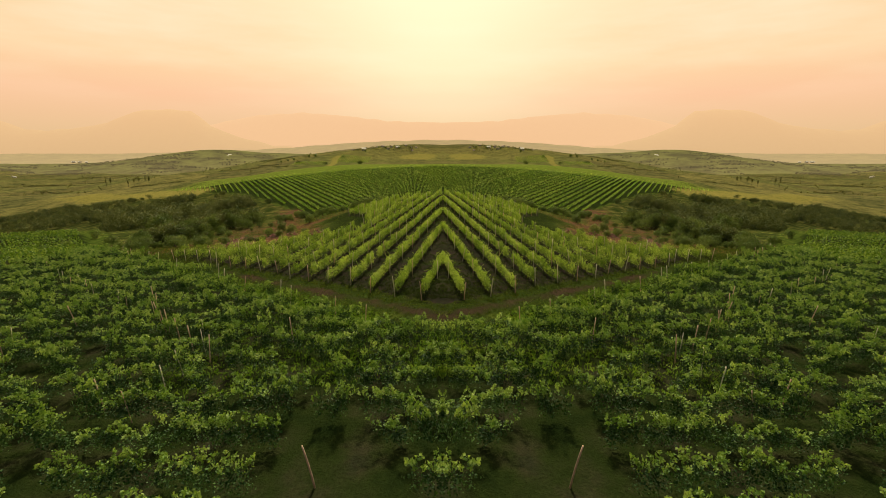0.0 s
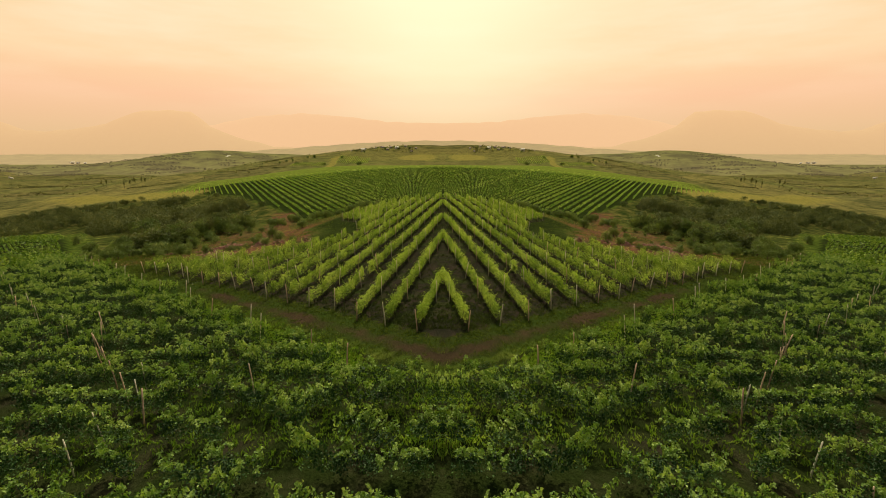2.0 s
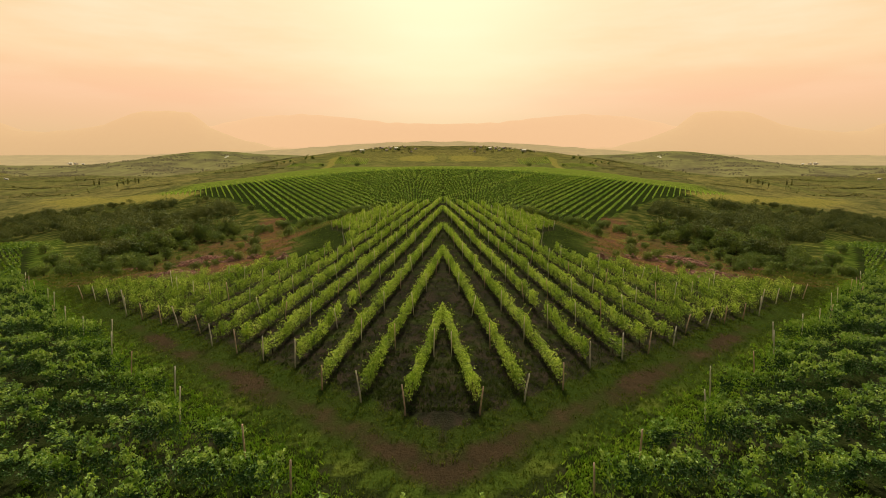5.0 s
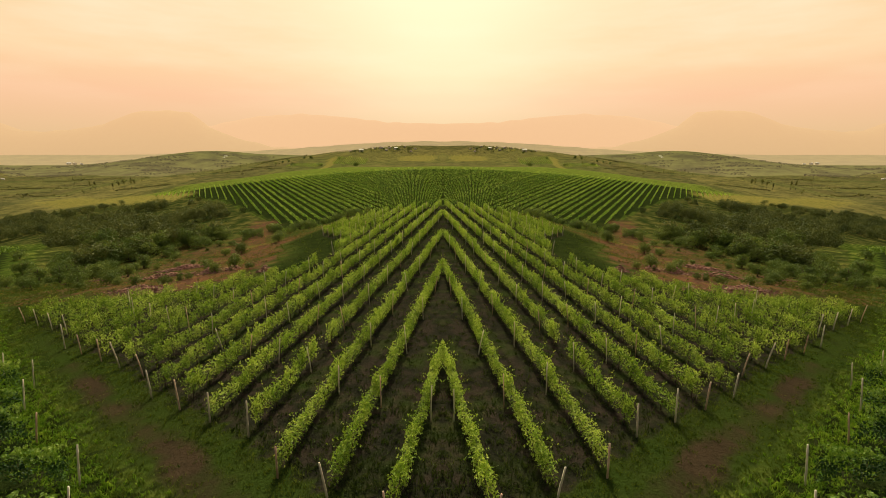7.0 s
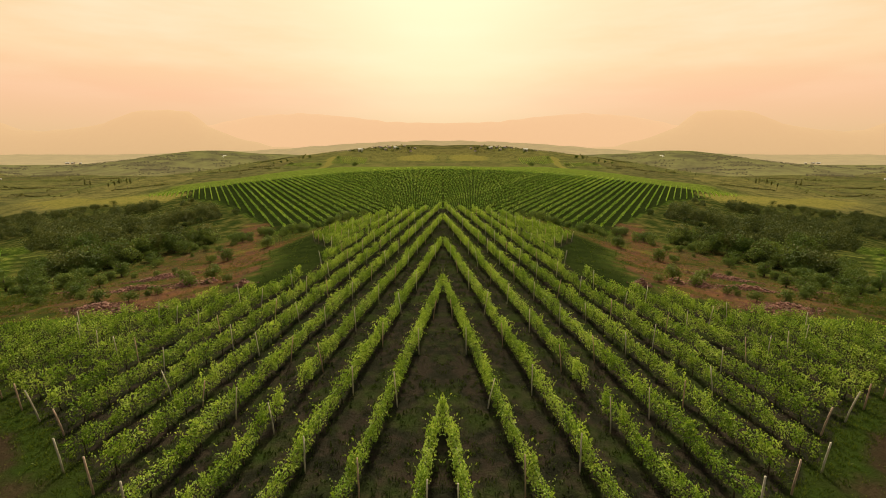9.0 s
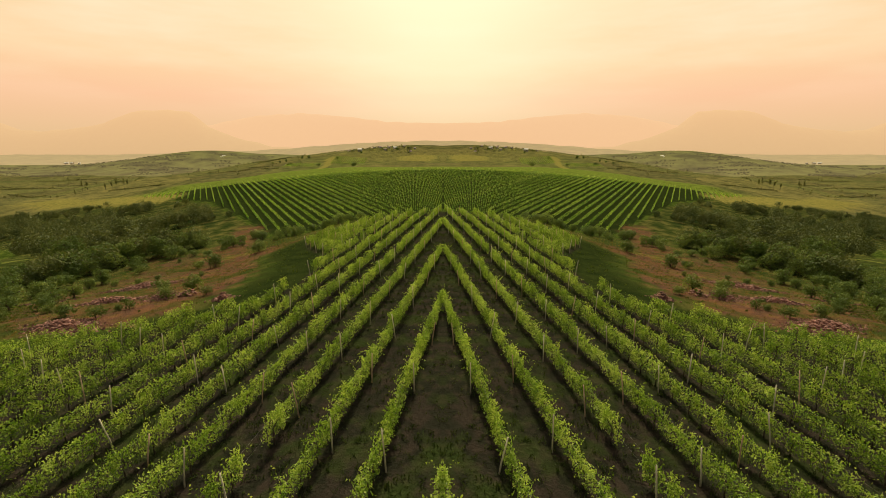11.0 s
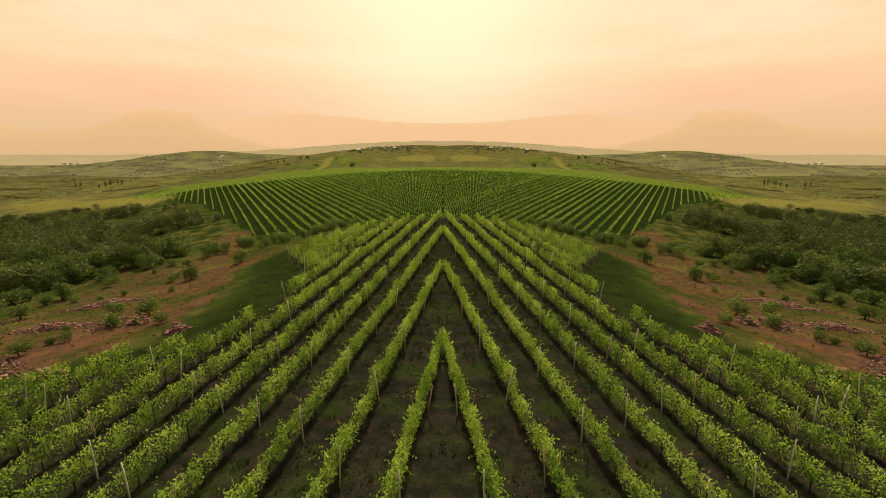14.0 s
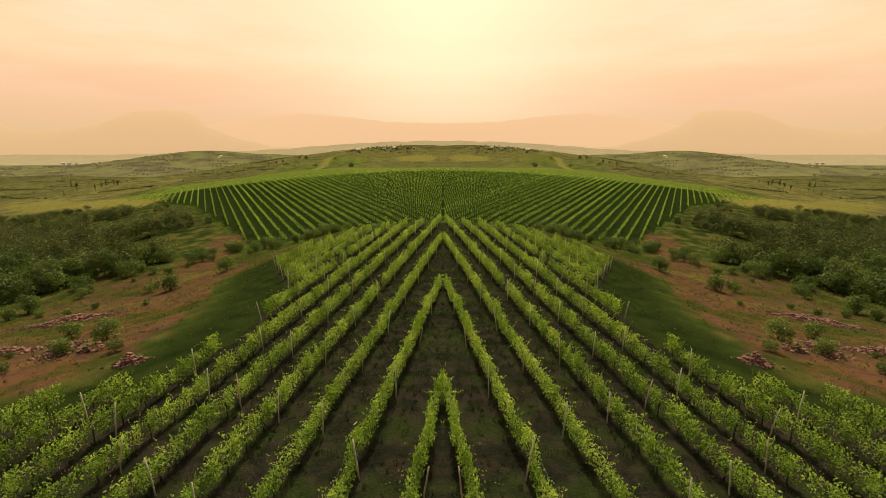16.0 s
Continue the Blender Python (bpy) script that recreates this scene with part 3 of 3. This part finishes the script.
def limb_mesh(rng, height, radius):
    parts = []
    p = [np.array([0, 0, -0.2])]
    for s in (0.25, 0.5, 0.75):
        p.append(np.array([rng.normal(0, 0.08 * radius), rng.normal(0, 0.08 * radius), s * height]))
    parts.append(tube(p, [0.05 * height, 0.04 * height, 0.028 * height, 0.012 * height], 6))
    for _ in range(5):
        a = rng.uniform(0, 6.28)
        k = rng.integers(1, 3)
        tip = p[k] + np.array([math.cos(a) * radius * 0.7, math.sin(a) * radius * 0.7, height * 0.25])
        mid = (p[k] + tip) / 2 + np.array([0, 0, -0.05 * height])
        parts.append(tube([p[k], mid, tip], [0.022 * height, 0.015 * height, 0.006 * height], 4))
    return rods("trunk", parts, BARK)


def tree_kind(rng, n, radius, height, low, leaf, mat):
    at, out = crown_points(rng, n, radius, height, low)
    return (leaf_mesh("crown", at, leaf, mat, rng, 0.1, out=out), limb_mesh(rng, height, radius))


TRNG = np.random.default_rng(31)
TREES = [tree_kind(TRNG, 1300, TRNG.uniform(1.8, 2.5), TRNG.uniform(2.9, 4.0), 0.15, 0.25, BUSH) for _ in range(7)]
BUSHES = [tree_kind(TRNG, 650, TRNG.uniform(1.1, 1.6), TRNG.uniform(1.5, 2.1), 0.1, 0.2, BUSH) for _ in range(5)]


def plant(kinds, name, k, x, y, size, turn, label, category, group):
    crown, limbs = kinds[k % len(kinds)]
    for sx in (1, -1):
        t = base(name, sx * x, y, float(land(x, y)) - 0.05, label, category, group)
        t.scale, t.rotation_euler = (sx * size, size, size), (0, 0, sx * turn)
        c = new("crown", crown)
        c.parent = t
        tagged(c, kind="stuff")
        b = new("trunk", limbs)
        b.parent = t


def build_thicket():
    """Scrub between the near field, the bank and the hill; the outer part is one mesh."""
    rng = np.random.default_rng(32)
    near, outer = [], []
    while len(near) + len(outer) < 860:
        x, y = -rng.uniform(48, 300), rng.uniform(84, 345)
        ax = -x
        low, high = float(block_edge(ax)) + 15 + 6 * math.sin(ax * 0.09), float(hill_foot(ax)) - 9 + 5 * math.sin(ax * 0.11)
        if not low < y < min(high, 268 + 0.12 * ax) or ax < 63 - 0.12 * (y - 100) + 5 * math.sin(y * 0.13) or y < ax * 0.9 or (ax > 115 and y > 240 + 0.72 * (ax - 140)):
            continue
        if math.sin(ax * 0.06 + 1) * math.sin(y * 0.07) > rng.uniform(0.0, 0.45):
            continue
        (near if math.hypot(ax - 40, y - 47) < 95 and rng.random() < 0.42 else outer).append((x, y, rng.choice([0.35, 0.55, 0.8, 1.0, 1.25, 1.5]) * rng.uniform(0.85, 1.15) * (1 - 0.35 * float(step(y, 165, 220)))))
    for x, y, s in near:
        plant(TREES, "thicket_tree", int(rng.integers(0, 99)), x, y, s, rng.uniform(0, 6), "dark green thicket tree with a ragged crown", "tree", "trees of the thicket")
    for k, (x, y, s) in enumerate([(-58, 95, 0.8), (-62, 99, 0.7), (-66, 97, 0.9), (-56, 101, 0.5), (-71, 104, 0.9), (-68, 109, 0.8), (-75, 108, 1.0), (-63, 106, 0.6), (-78, 114, 0.9), (-73, 117, 0.8), (-60, 90, 0.5), (-54, 91, 0.4), (-46, 82, 0.6), (-49, 86.5, 0.7), (-52, 84, 0.6), (-55, 88, 0.8), (-50, 91, 0.6), (-58, 95, 0.7), (-62, 86, 0.55), (-47, 78, 0.4), (-43, 79.5, 0.35), (-57, 82, 0.6), (-66, 91, 0.6), (-70, 97, 0.8)] + [(-rng.uniform(56, 84), rng.uniform(100, 126), rng.uniform(0.4, 1.0)) for _ in range(16)] + [(-rng.uniform(60, 96), rng.uniform(86, 108), rng.uniform(0.3, 0.7)) for _ in range(18)]):
        plant(TREES, "thicket_tree", k, x, y, s, k * 1.7, "dark green thicket tree with a ragged crown", "tree", "trees of the thicket")
    at, out, size = [], [], []
    for x, y, s in outer:
        n = int(130 + 150 * s)
        p, o = crown_points(rng, n, 2.3 * s, 4.2 * s, 0.5)
        at.append(p + np.array([x, y, float(land(x, y))]))
        out.append(o)
        size.append(np.full(n, 0.25 + 0.14 * s))
    me = leaf_mesh("thicket", np.concatenate(at), np.concatenate(size), BUSH_DARK, rng, 0.1, out=np.concatenate(out))
    for sx in (1, -1):
        tagged(new("thicket", me), "far thicket of dark green scrub trees", "thicket", kind="stuff").scale = (sx, 1, 1)


def build_bushes():
    spots = [(-48.5, 130, 1.35), (-36, 118.5, 1.2), (-41, 111, 1.35), (-44.5, 111.5, 0.7), (-56, 114, 0.8), (-34, 85, 0.95), (-28.7, 82.6, 0.95), (-30, 79.5, 0.75), (-25, 78.5, 0.5),
             (-60, 118, 1.3), (-52, 124, 0.8), (-34, 134, 1.2), (-29, 140, 1.0), (-64, 104, 1.1), (-97, 122, 1.3), (-76, 110, 1.0), (-40, 139, 1.1), (-46, 143, 1.2), (-22, 134, 1.1),
             (-51, 138, 0.9), (-57, 135, 1.2), (-38, 101, 0.45), (-47, 104, 0.5), (-33, 73.5, 0.6), (-38, 76, 0.8)]
    rng = np.random.default_rng(33)
    spots += [(-rng.uniform(14, 62), rng.uniform(129, 147), rng.uniform(0.6, 1.4)) for _ in range(34)] + [(-rng.uniform(26, 36), rng.uniform(73, 82), rng.uniform(0.3, 0.6)) for _ in range(4)] + [(-rng.uniform(44, 62), rng.uniform(100, 128), rng.uniform(0.3, 0.8)) for _ in range(10)]
    for k, (x, y, s) in enumerate(spots):
        plant(BUSHES, "bush", k, x, y, s, k * 1.3, "dense dark green bush on a bare bank", "bush", "bushes on the bank")


build_thicket()
build_bushes()


# ---- stones thrown together on the bank ----
def stone_mesh(rng):
    bm = bmesh.new()
    bmesh.ops.create_icosphere(bm, subdivisions=1, radius=0.5)
    for v in bm.verts:
        v.co *= rng.uniform(0.7, 1.15)
        v.co.z *= 0.65
    me = bpy.data.meshes.new("stone")
    bm.to_mesh(me)
    bm.free()
    me.materials.append(STONE)
    return me


SRNG = np.random.default_rng(41)
STONES = [stone_mesh(SRNG) for _ in range(8)]


def stone_heap(cx, cy, lx, ly, turn, count):
    rng = np.random.default_rng(int(abs(cx * 10 + cy)))
    spots = [(rng.normal(0, 0.45), rng.normal(0, 0.45), rng.uniform(0.16, 0.42), rng.integers(0, 8), rng.uniform(0, 6)) for _ in range(count)]
    for sx in (1, -1):
        heap = base("stone_heap", sx * cx, cy, float(land(cx, cy)), "low heap of loose reddish field stones on bare soil", "stone heap", "stone heaps")
        for u, v, s, k, a in spots:
            x = cx + u * lx * math.cos(turn) - v * ly * math.sin(turn)
            y = cy + u * lx * math.sin(turn) + v * ly * math.cos(turn)
            pile = rng.uniform(0.2, 0.7) * math.exp(-2 * (u * u + v * v))
            child("stone", STONES[k], heap, sx * x, y, float(land(x, y)) + pile + 0.1 * s, a, (s, s * 0.85, s))


for heap in [(-44.4, 97.3, 3.8, 2.1, 0.5, 280), (-39, 82.9, 4.0, 1.0, -0.12, 170), (-31.3, 80.8, 1.2, 2.4, 0.5, 90), (-27.6, 79.5, 1.4, 0.8, 0.2, 40), (-21.7, 75.6, 0.9, 0.8, 0.1, 60), (-34, 71.0, 4.2, 1.7, -0.45, 230), (-26.3, 68.6, 1.3, 0.5, -0.2, 30)]:
    stone_heap(*heap)


def build_gravel():
    """Small broken stones strewn between the heaps."""
    rng = np.random.default_rng(43)
    corner = np.array([(1, 0, 0), (0, 1, 0), (-1, 0, 0), (0, -1, 0), (0, 0, 1), (0, 0, -1)], float)
    face = np.array([(0, 1, 4), (1, 2, 4), (2, 3, 4), (3, 0, 4), (1, 0, 5), (2, 1, 5), (3, 2, 5), (0, 3, 5)])
    places = []
    for cx, cy, lx, ly, turn, n in [(-44.4, 97.3, 4.0, 2.2, 0.5, 1100), (-39, 82.9, 4.2, 1.0, -0.12, 600), (-31.3, 80.8, 1.3, 2.6, 0.5, 350), (-21.7, 75.6, 1.0, 0.8, 0.1, 180), (-34, 71.0, 4.4, 1.7, -0.45, 800), (-52, 88, 4, 1, 0.3, 200)]:
        u, v = rng.normal(0, 0.5, n) * lx, rng.normal(0, 0.5, n) * ly
        places.append(np.stack([cx + u * math.cos(turn) - v * math.sin(turn), cy + u * math.sin(turn) + v * math.cos(turn)], 1))
    p = np.concatenate(places)
    n = len(p)
    size = rng.uniform(0.06, 0.17, n)
    v = corner[None] * size[:, None, None] * rng.uniform(0.6, 1.2, (n, 6, 3)) + rng.normal(0, 0.02, (n, 6, 3))
    v += np.stack([p[:, 0], p[:, 1], land(p[:, 0], p[:, 1]) + 0.04], 1)[:, None]
    f = face[None] + 6 * np.arange(n)[:, None, None]
    me = mesh_object("gravel", v.reshape(-1, 3), f.reshape(-1, 3), STONE, False)
    for sx in (1, -1):
        tagged(new("gravel", me), "loose pinkish broken stones strewn on bare soil", "gravel", kind="stuff").scale = (sx, 1, 1)


build_gravel()


# ---- grass ----
def build_grass():
    rng = np.random.default_rng(51)

    def tufts(name, n, place, size, mat, label):
        x, y = place(n)
        k = 5
        x, y = np.repeat(x, k) + rng.normal(0, 0.08, len(x) * k), np.repeat(y, k) + rng.normal(0, 0.08, len(y) * k)
        s = np.repeat(rng.uniform(0.6, 1.5, len(x) // k), k) * size
        at = np.stack([x, y, land(x, y) + s * 0.35], 1)
        lift = np.stack([rng.normal(0, 0.35, len(x)), rng.normal(0, 0.35, len(x)), np.ones(len(x))], 1)
        me = leaf_mesh(name, at, s, mat, rng, 0, 0.1, 0.0, lift)
        for sx in (1, -1):
            g = tagged(new(name, me), label, "grass", kind="stuff")
            g.scale = (sx, 1, 1)

    def lane(n):
        ax = rng.uniform(0, 62, n)
        t = rng.uniform(0, 1, n)
        y = block_edge(ax) - 1 + t * (35.5 + 0.77 * ax - block_edge(ax))
        y = np.where(ax > 44, block_edge(ax) - 1 + t * 16, y)
        off = np.abs(y - (block_edge(ax) + 34 + 0.77 * ax) / 2 - 0.2)
        bare = (ax < 34) & (off < rng.uniform(0.1, 1.7, n))
        return -ax[~bare], y[~bare]

    def verge(n):
        ax = rng.uniform(5, 62, n)
        return -ax, block_edge(ax) - 1.2 + rng.normal(0, 0.9, n)

    def near_rows(n):
        ax, y = rng.uniform(0, 1, n) ** 1.4 * 18, rng.uniform(22.5, 36, n)
        keep = y < block_edge(ax) - 0.5
        return -ax[keep], y[keep]

    def between(n):
        y = rng.uniform(36, 118, n)
        ax = rng.uniform(0, 1, n) * np.minimum(side_edge(y), 42)
        return -ax, y

    def bank(n, off=1.0):
        ax = rng.uniform(16, 75, n)
        y = rng.uniform(66, 135, n)
        keep = ax > side_edge(y) + off
        return -ax[keep], y[keep]

    tufts("grass", 9500, lane, 0.14, GRASS, "short green grass on the lane between the fields")
    tufts("verge_weeds", 5000, verge, 0.2, LUSH, "rank bright green weeds along the edge of the lane")
    tufts("rank_grass", 3000, near_rows, 0.2, LUSH, "rank bright green grass between the near rows")
    tufts("weeds", 9000, between, 0.18, WEED, "low weeds on the soil between the vine rows")
    tufts("dry_grass", 2500, lambda n: bank(n, 10.0), 0.2, DRY, "dry brownish grass on the bank")
    tufts("bank_grass", 2200, bank, 0.2, GRASS, "green grass on the bank")


build_grass()


# ---- far hills and mountains ----
def ridge(name, dist, depth, profile, mat, label, foot=-30.0, reach=2600, seed=0.0):
    """A long hill range; profile gives its crest's height over |x|."""
    half = np.concatenate([np.linspace(0, reach, 130)])
    xs = np.concatenate([-half[:0:-1], half])
    ys = np.linspace(dist - depth, dist + depth, 17)

    def height(x, y):
        ax = np.abs(x)
        w = 1 - np.abs(y - dist) / depth
        w = w * w * (3 - 2 * w)
        rough = np.sin(ax * 0.013 + y * 0.011 + seed) * np.sin(ax * 0.021 - y * 0.008 + 2 * seed) + 0.5 * np.sin(ax * 0.043 + y * 0.02 + seed)
        return foot + (profile(ax) - foot) * w + rough * 0.001 * dist * w

    v, f = sheet(xs, ys, height)
    tagged(new(name, mesh_object(name, v, f, mat)), label, "hills", kind="structure")
    return height


def bump(ax, at, wide, tall):
    return tall * np.exp(-(((ax - at) / wide) ** 2))


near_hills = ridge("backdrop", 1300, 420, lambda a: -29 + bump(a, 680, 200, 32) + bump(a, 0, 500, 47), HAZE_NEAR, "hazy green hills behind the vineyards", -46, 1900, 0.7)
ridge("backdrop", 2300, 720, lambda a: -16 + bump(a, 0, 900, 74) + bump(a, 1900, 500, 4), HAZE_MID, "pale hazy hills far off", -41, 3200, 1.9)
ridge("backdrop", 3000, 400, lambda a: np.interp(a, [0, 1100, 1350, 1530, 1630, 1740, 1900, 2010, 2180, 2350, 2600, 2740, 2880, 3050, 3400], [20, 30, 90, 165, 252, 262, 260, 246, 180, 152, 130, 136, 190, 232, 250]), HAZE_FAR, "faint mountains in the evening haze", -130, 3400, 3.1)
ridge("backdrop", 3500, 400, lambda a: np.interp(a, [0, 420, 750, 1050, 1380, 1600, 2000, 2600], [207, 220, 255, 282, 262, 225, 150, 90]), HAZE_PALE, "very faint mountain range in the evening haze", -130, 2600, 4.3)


# ---- woods and hedges on the hills behind ----
def build_far_woods():
    rng = np.random.default_rng(71)
    at, size = [], []
    for _ in range(110):
        x, y = -rng.uniform(250, 1350), rng.uniform(920, 1220)
        a, n = rng.normal(0, 0.2), int(rng.integers(4, 22))
        for j in range(n):
            px, py = x + j * 4.5 * math.cos(a) + rng.normal(0, 2), y + j * 4.5 * math.sin(a) + rng.normal(0, 4)
            z = max(float(near_hills(px, py)), float(land(px, py)))
            s = rng.uniform(0.4, 1.0)
            at.append(crown_points(rng, 16, 3.4 * s, 2.6 * s, 0.0)[0] + np.array([px, py, z]))
            size.append(np.full(16, 2.2 * s))
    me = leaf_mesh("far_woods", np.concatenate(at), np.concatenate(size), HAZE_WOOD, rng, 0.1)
    for sx in (1, -1):
        tagged(new("far_woods", me), "distant dark woods and hedges on hazy hillsides", "woods", kind="stuff").scale = (sx, 1, 1)


build_far_woods()


# ---- houses on the far rise ----
def box_mesh(name, sx, sy, z0, z1, mat, gable=0.0):
    bm = bmesh.new()
    v = [bm.verts.new((x * sx / 2, y * sy / 2, z)) for z in (z0, z1) for x, y in ((-1, -1), (1, -1), (1, 1), (-1, 1))]
    for q in ((3, 2, 1, 0), (0, 1, 5, 4), (1, 2, 6, 5), (2, 3, 7, 6), (3, 0, 4, 7)):
        bm.faces.new([v[i] for i in q])
    if gable:
        a, b = bm.verts.new((-sx / 2, 0, z1 + gable)), bm.verts.new((sx / 2, 0, z1 + gable))
        for q in ((v[4], v[5], b, a), (v[6], v[7], a, b), (v[5], v[6], b), (v[7], v[4], a)):
            bm.faces.new(q)
    else:
        bm.faces.new([v[i] for i in (4, 5, 6, 7)])
    me = bpy.data.meshes.new(name)
    bm.to_mesh(me)
    bm.free()
    me.materials.append(mat)
    return me


HRNG = random.Random(5)
VILLAGE = [(-HRNG.uniform(48, 132), HRNG.uniform(705, 770), HRNG.uniform(0.3, 0.45), HRNG.uniform(-1.2, 1.2)) for _ in range(5)]
WALLS = box_mesh("wall", 11, 8, -2.5, 5.2, PLASTER)
ROOF = box_mesh("roof", 12.2, 9.4, 5.2, 5.5, TILES, 2.6)
# roof in wall plaster, whitened in place of haze over backlit houses
HAZED_ROOF = box_mesh("roof", 11.6, 8.6, 4.2, 5.6, PLASTER, 2.4)
WINDOW = box_mesh("window", 1.2, 0.12, -0.8, 0.8, PANE)


def house(x, y, z, size, turn, label, group, roof=ROOF):
    for sx in (1, -1):
        h = base("house", sx * x, y, z, label, "house", group)
        h.scale, h.rotation_euler = (size, size, size), (0, 0, sx * turn)
        for name, me in (("wall", WALLS), ("roof", roof)):
            new(name, me).parent = h
        for wx in (-3.6, 0, 3.6):
            for wz in (1.3, 3.7):
                w = new("window", WINDOW)
                w.parent, w.location = h, (wx, -4.02, wz)


for x, y, size, turn in [(-124, 712, 0.6, 0.2), (-84, 742, 0.4, -0.4), (-74, 735, 0.5, 0.5), (-97, 748, 0.35, 0.1), (-109, 755, 0.35, 0.9), (-62, 760, 0.35, -0.2), (-150, 760, 0.35, 0.4), (-53, 749, 0.3, 0.3), (-44, 747, 0.3, -0.3)] + VILLAGE:
    house(x, y, float(land(x, y)) - 0.5, size, turn, "small white plastered house on a rise with a tiled or haze-whitened roof", "houses on the rise", HAZED_ROOF if size > 0.45 else ROOF)
for x, y, z, size, turn in [(-1423, 1734, -39, 0.8, 0.1), (-1385, 1695, -37.8, 1.0, 0.3), (-1358, 1686, -37.5, 0.9, -0.2), (-1335, 1690, -37.5, 0.7, 0.4), (-1732, 1905, -39.7, 1.0, 0.0), (-1482, 2085, -27.2, 1.2, 0.1), (-1468, 2092, -26.0, 1.2, 0.1), (-1454, 2098, -25.0, 1.2, 0.1), (-821, 859, -39.4, 0.35, 0.5), (-845, 880, -39.3, 0.3, -0.3)]:
    house(x, y, z - 0.5, size, turn, "pale building far off in the plain, its roof whitened for haze", "houses in the plain", HAZED_ROOF)
for x, y, z, size, turn in [(-564, 1170, -12.8, 0.7, 0.2), (-564, 1186, -9.0, 0.8, -0.3), (-566, 1202, -5.0, 0.7, 0.6), (-546, 1177, -11.6, 0.6, 0.0), (-586, 1187, -7.5, 0.6, 0.3)]:
    house(x, y, z - 0.5, size, turn, "small pale house on a hazy hillside, its roof whitened for haze", "houses on the hillside", HAZED_ROOF)


# ---- trees, hedges and small vine plots on the far rise ----
def build_rise():
    rng = np.random.default_rng(61)
    for k, (x, y, s) in enumerate([(-88, 480, 1.5), (-152, 585, 1.0), (-156, 588, 0.7), (-190, 598, 1.0), (-194, 600, 0.8), (-141, 640, 1.1), (-118, 690, 1.0),
                                   (-195, 689, 1.6), (-205, 692, 1.3), (-222, 672, 1.2), (-229, 668, 1.0), (-238, 664, 0.9), (-70, 730, 1.2), (-92, 728, 1.0), (-54, 742, 1.2), (-104, 736, 1.1), (-135, 715, 0.9)]):
        plant(TREES, "far_tree", k, x, y, s, k * 2.1, "dark green tree on the far rise", "tree", "trees on the rise")
    for k, (x, y, h) in enumerate([(-318, 484, 14), (-324, 487, 16), (-331, 486, 15), (-338, 489, 12), (-344, 488, 10), (-372, 500, 12), (-379, 502, 13)]):
        p, out = crown_points(rng, 420, 1.0, 1.0, 0.1)
        p = np.stack([p[:, 0] * 0.09 * h, p[:, 1] * 0.09 * h, (p[:, 2] - 0.55) * h * 0.42 + 0.55 * h], 1)
        crown, limbs = leaf_mesh("crown", p, 0.42, HEDGE_HAZED, rng, 0.1, out=out), limb_mesh(rng, 3.5, 0.8)
        plant([(crown, limbs)], "poplar", 0, x, y, 1.0, k * 1.1, "tall slender poplar far off in the hazy valley", "tree", "poplars in the valley")
    for k in range(17):
        far_row([(-100 - 2.6 * k - 0.12 * j, 597 + 1.6 * j + 0.4 * k) for j in range(34)], 0.5, 8, VINE_FAR, "far off row of grapevines on a gentle rise", "rows on the rise", rng)
    for k in range(14):
        far_row([(-152 - 3.2 * k - 0.12 * j, 574 + 1.6 * j + 0.3 * k) for j in range(18)], 0.5, 8, VINE_FAR, "far off row of grapevines on a gentle rise", "rows on the rise", rng)
    at = []
    for _ in range(34):
        x, y = -rng.uniform(190, 700), rng.uniform(470, 900)
        a, n = rng.normal(0, 0.3), rng.integers(14, 60)
        for j in range(n):
            px, py, s = x + j * 1.3 * math.cos(a) + rng.normal(0, 1), y + j * 1.3 * math.sin(a) + rng.normal(0, 2), rng.uniform(0.12, 0.4)
            at.append(crown_points(rng, 30, 2.4 * s, 4.5 * s, 0.3)[0] + np.array([px, py, float(land(px, py))]))
    for _ in range(170):
        px, py, s = -rng.uniform(170, 700), rng.uniform(460, 900), rng.uniform(0.3, 0.9)
        at.append(crown_points(rng, 30, 2.4 * s, 4.5 * s, 0.3)[0] + np.array([px, py, float(land(px, py))]))
    for _ in range(110):
        px, py, s = -rng.uniform(48, 150), rng.uniform(700, 765), rng.uniform(0.3, 0.8)
        at.append(crown_points(rng, 30, 2.4 * s, 4.5 * s, 0.3)[0] + np.array([px, py, float(land(px, py))]))
    me = leaf_mesh("hedgerow", np.concatenate(at), 0.85, HEDGE_HAZED, rng, 0.1)
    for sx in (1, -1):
        tagged(new("hedgerow", me), "distant hedgerows of scrub paled for haze between the fields", "hedgerow", kind="stuff").scale = (sx, 1, 1)


build_rise()
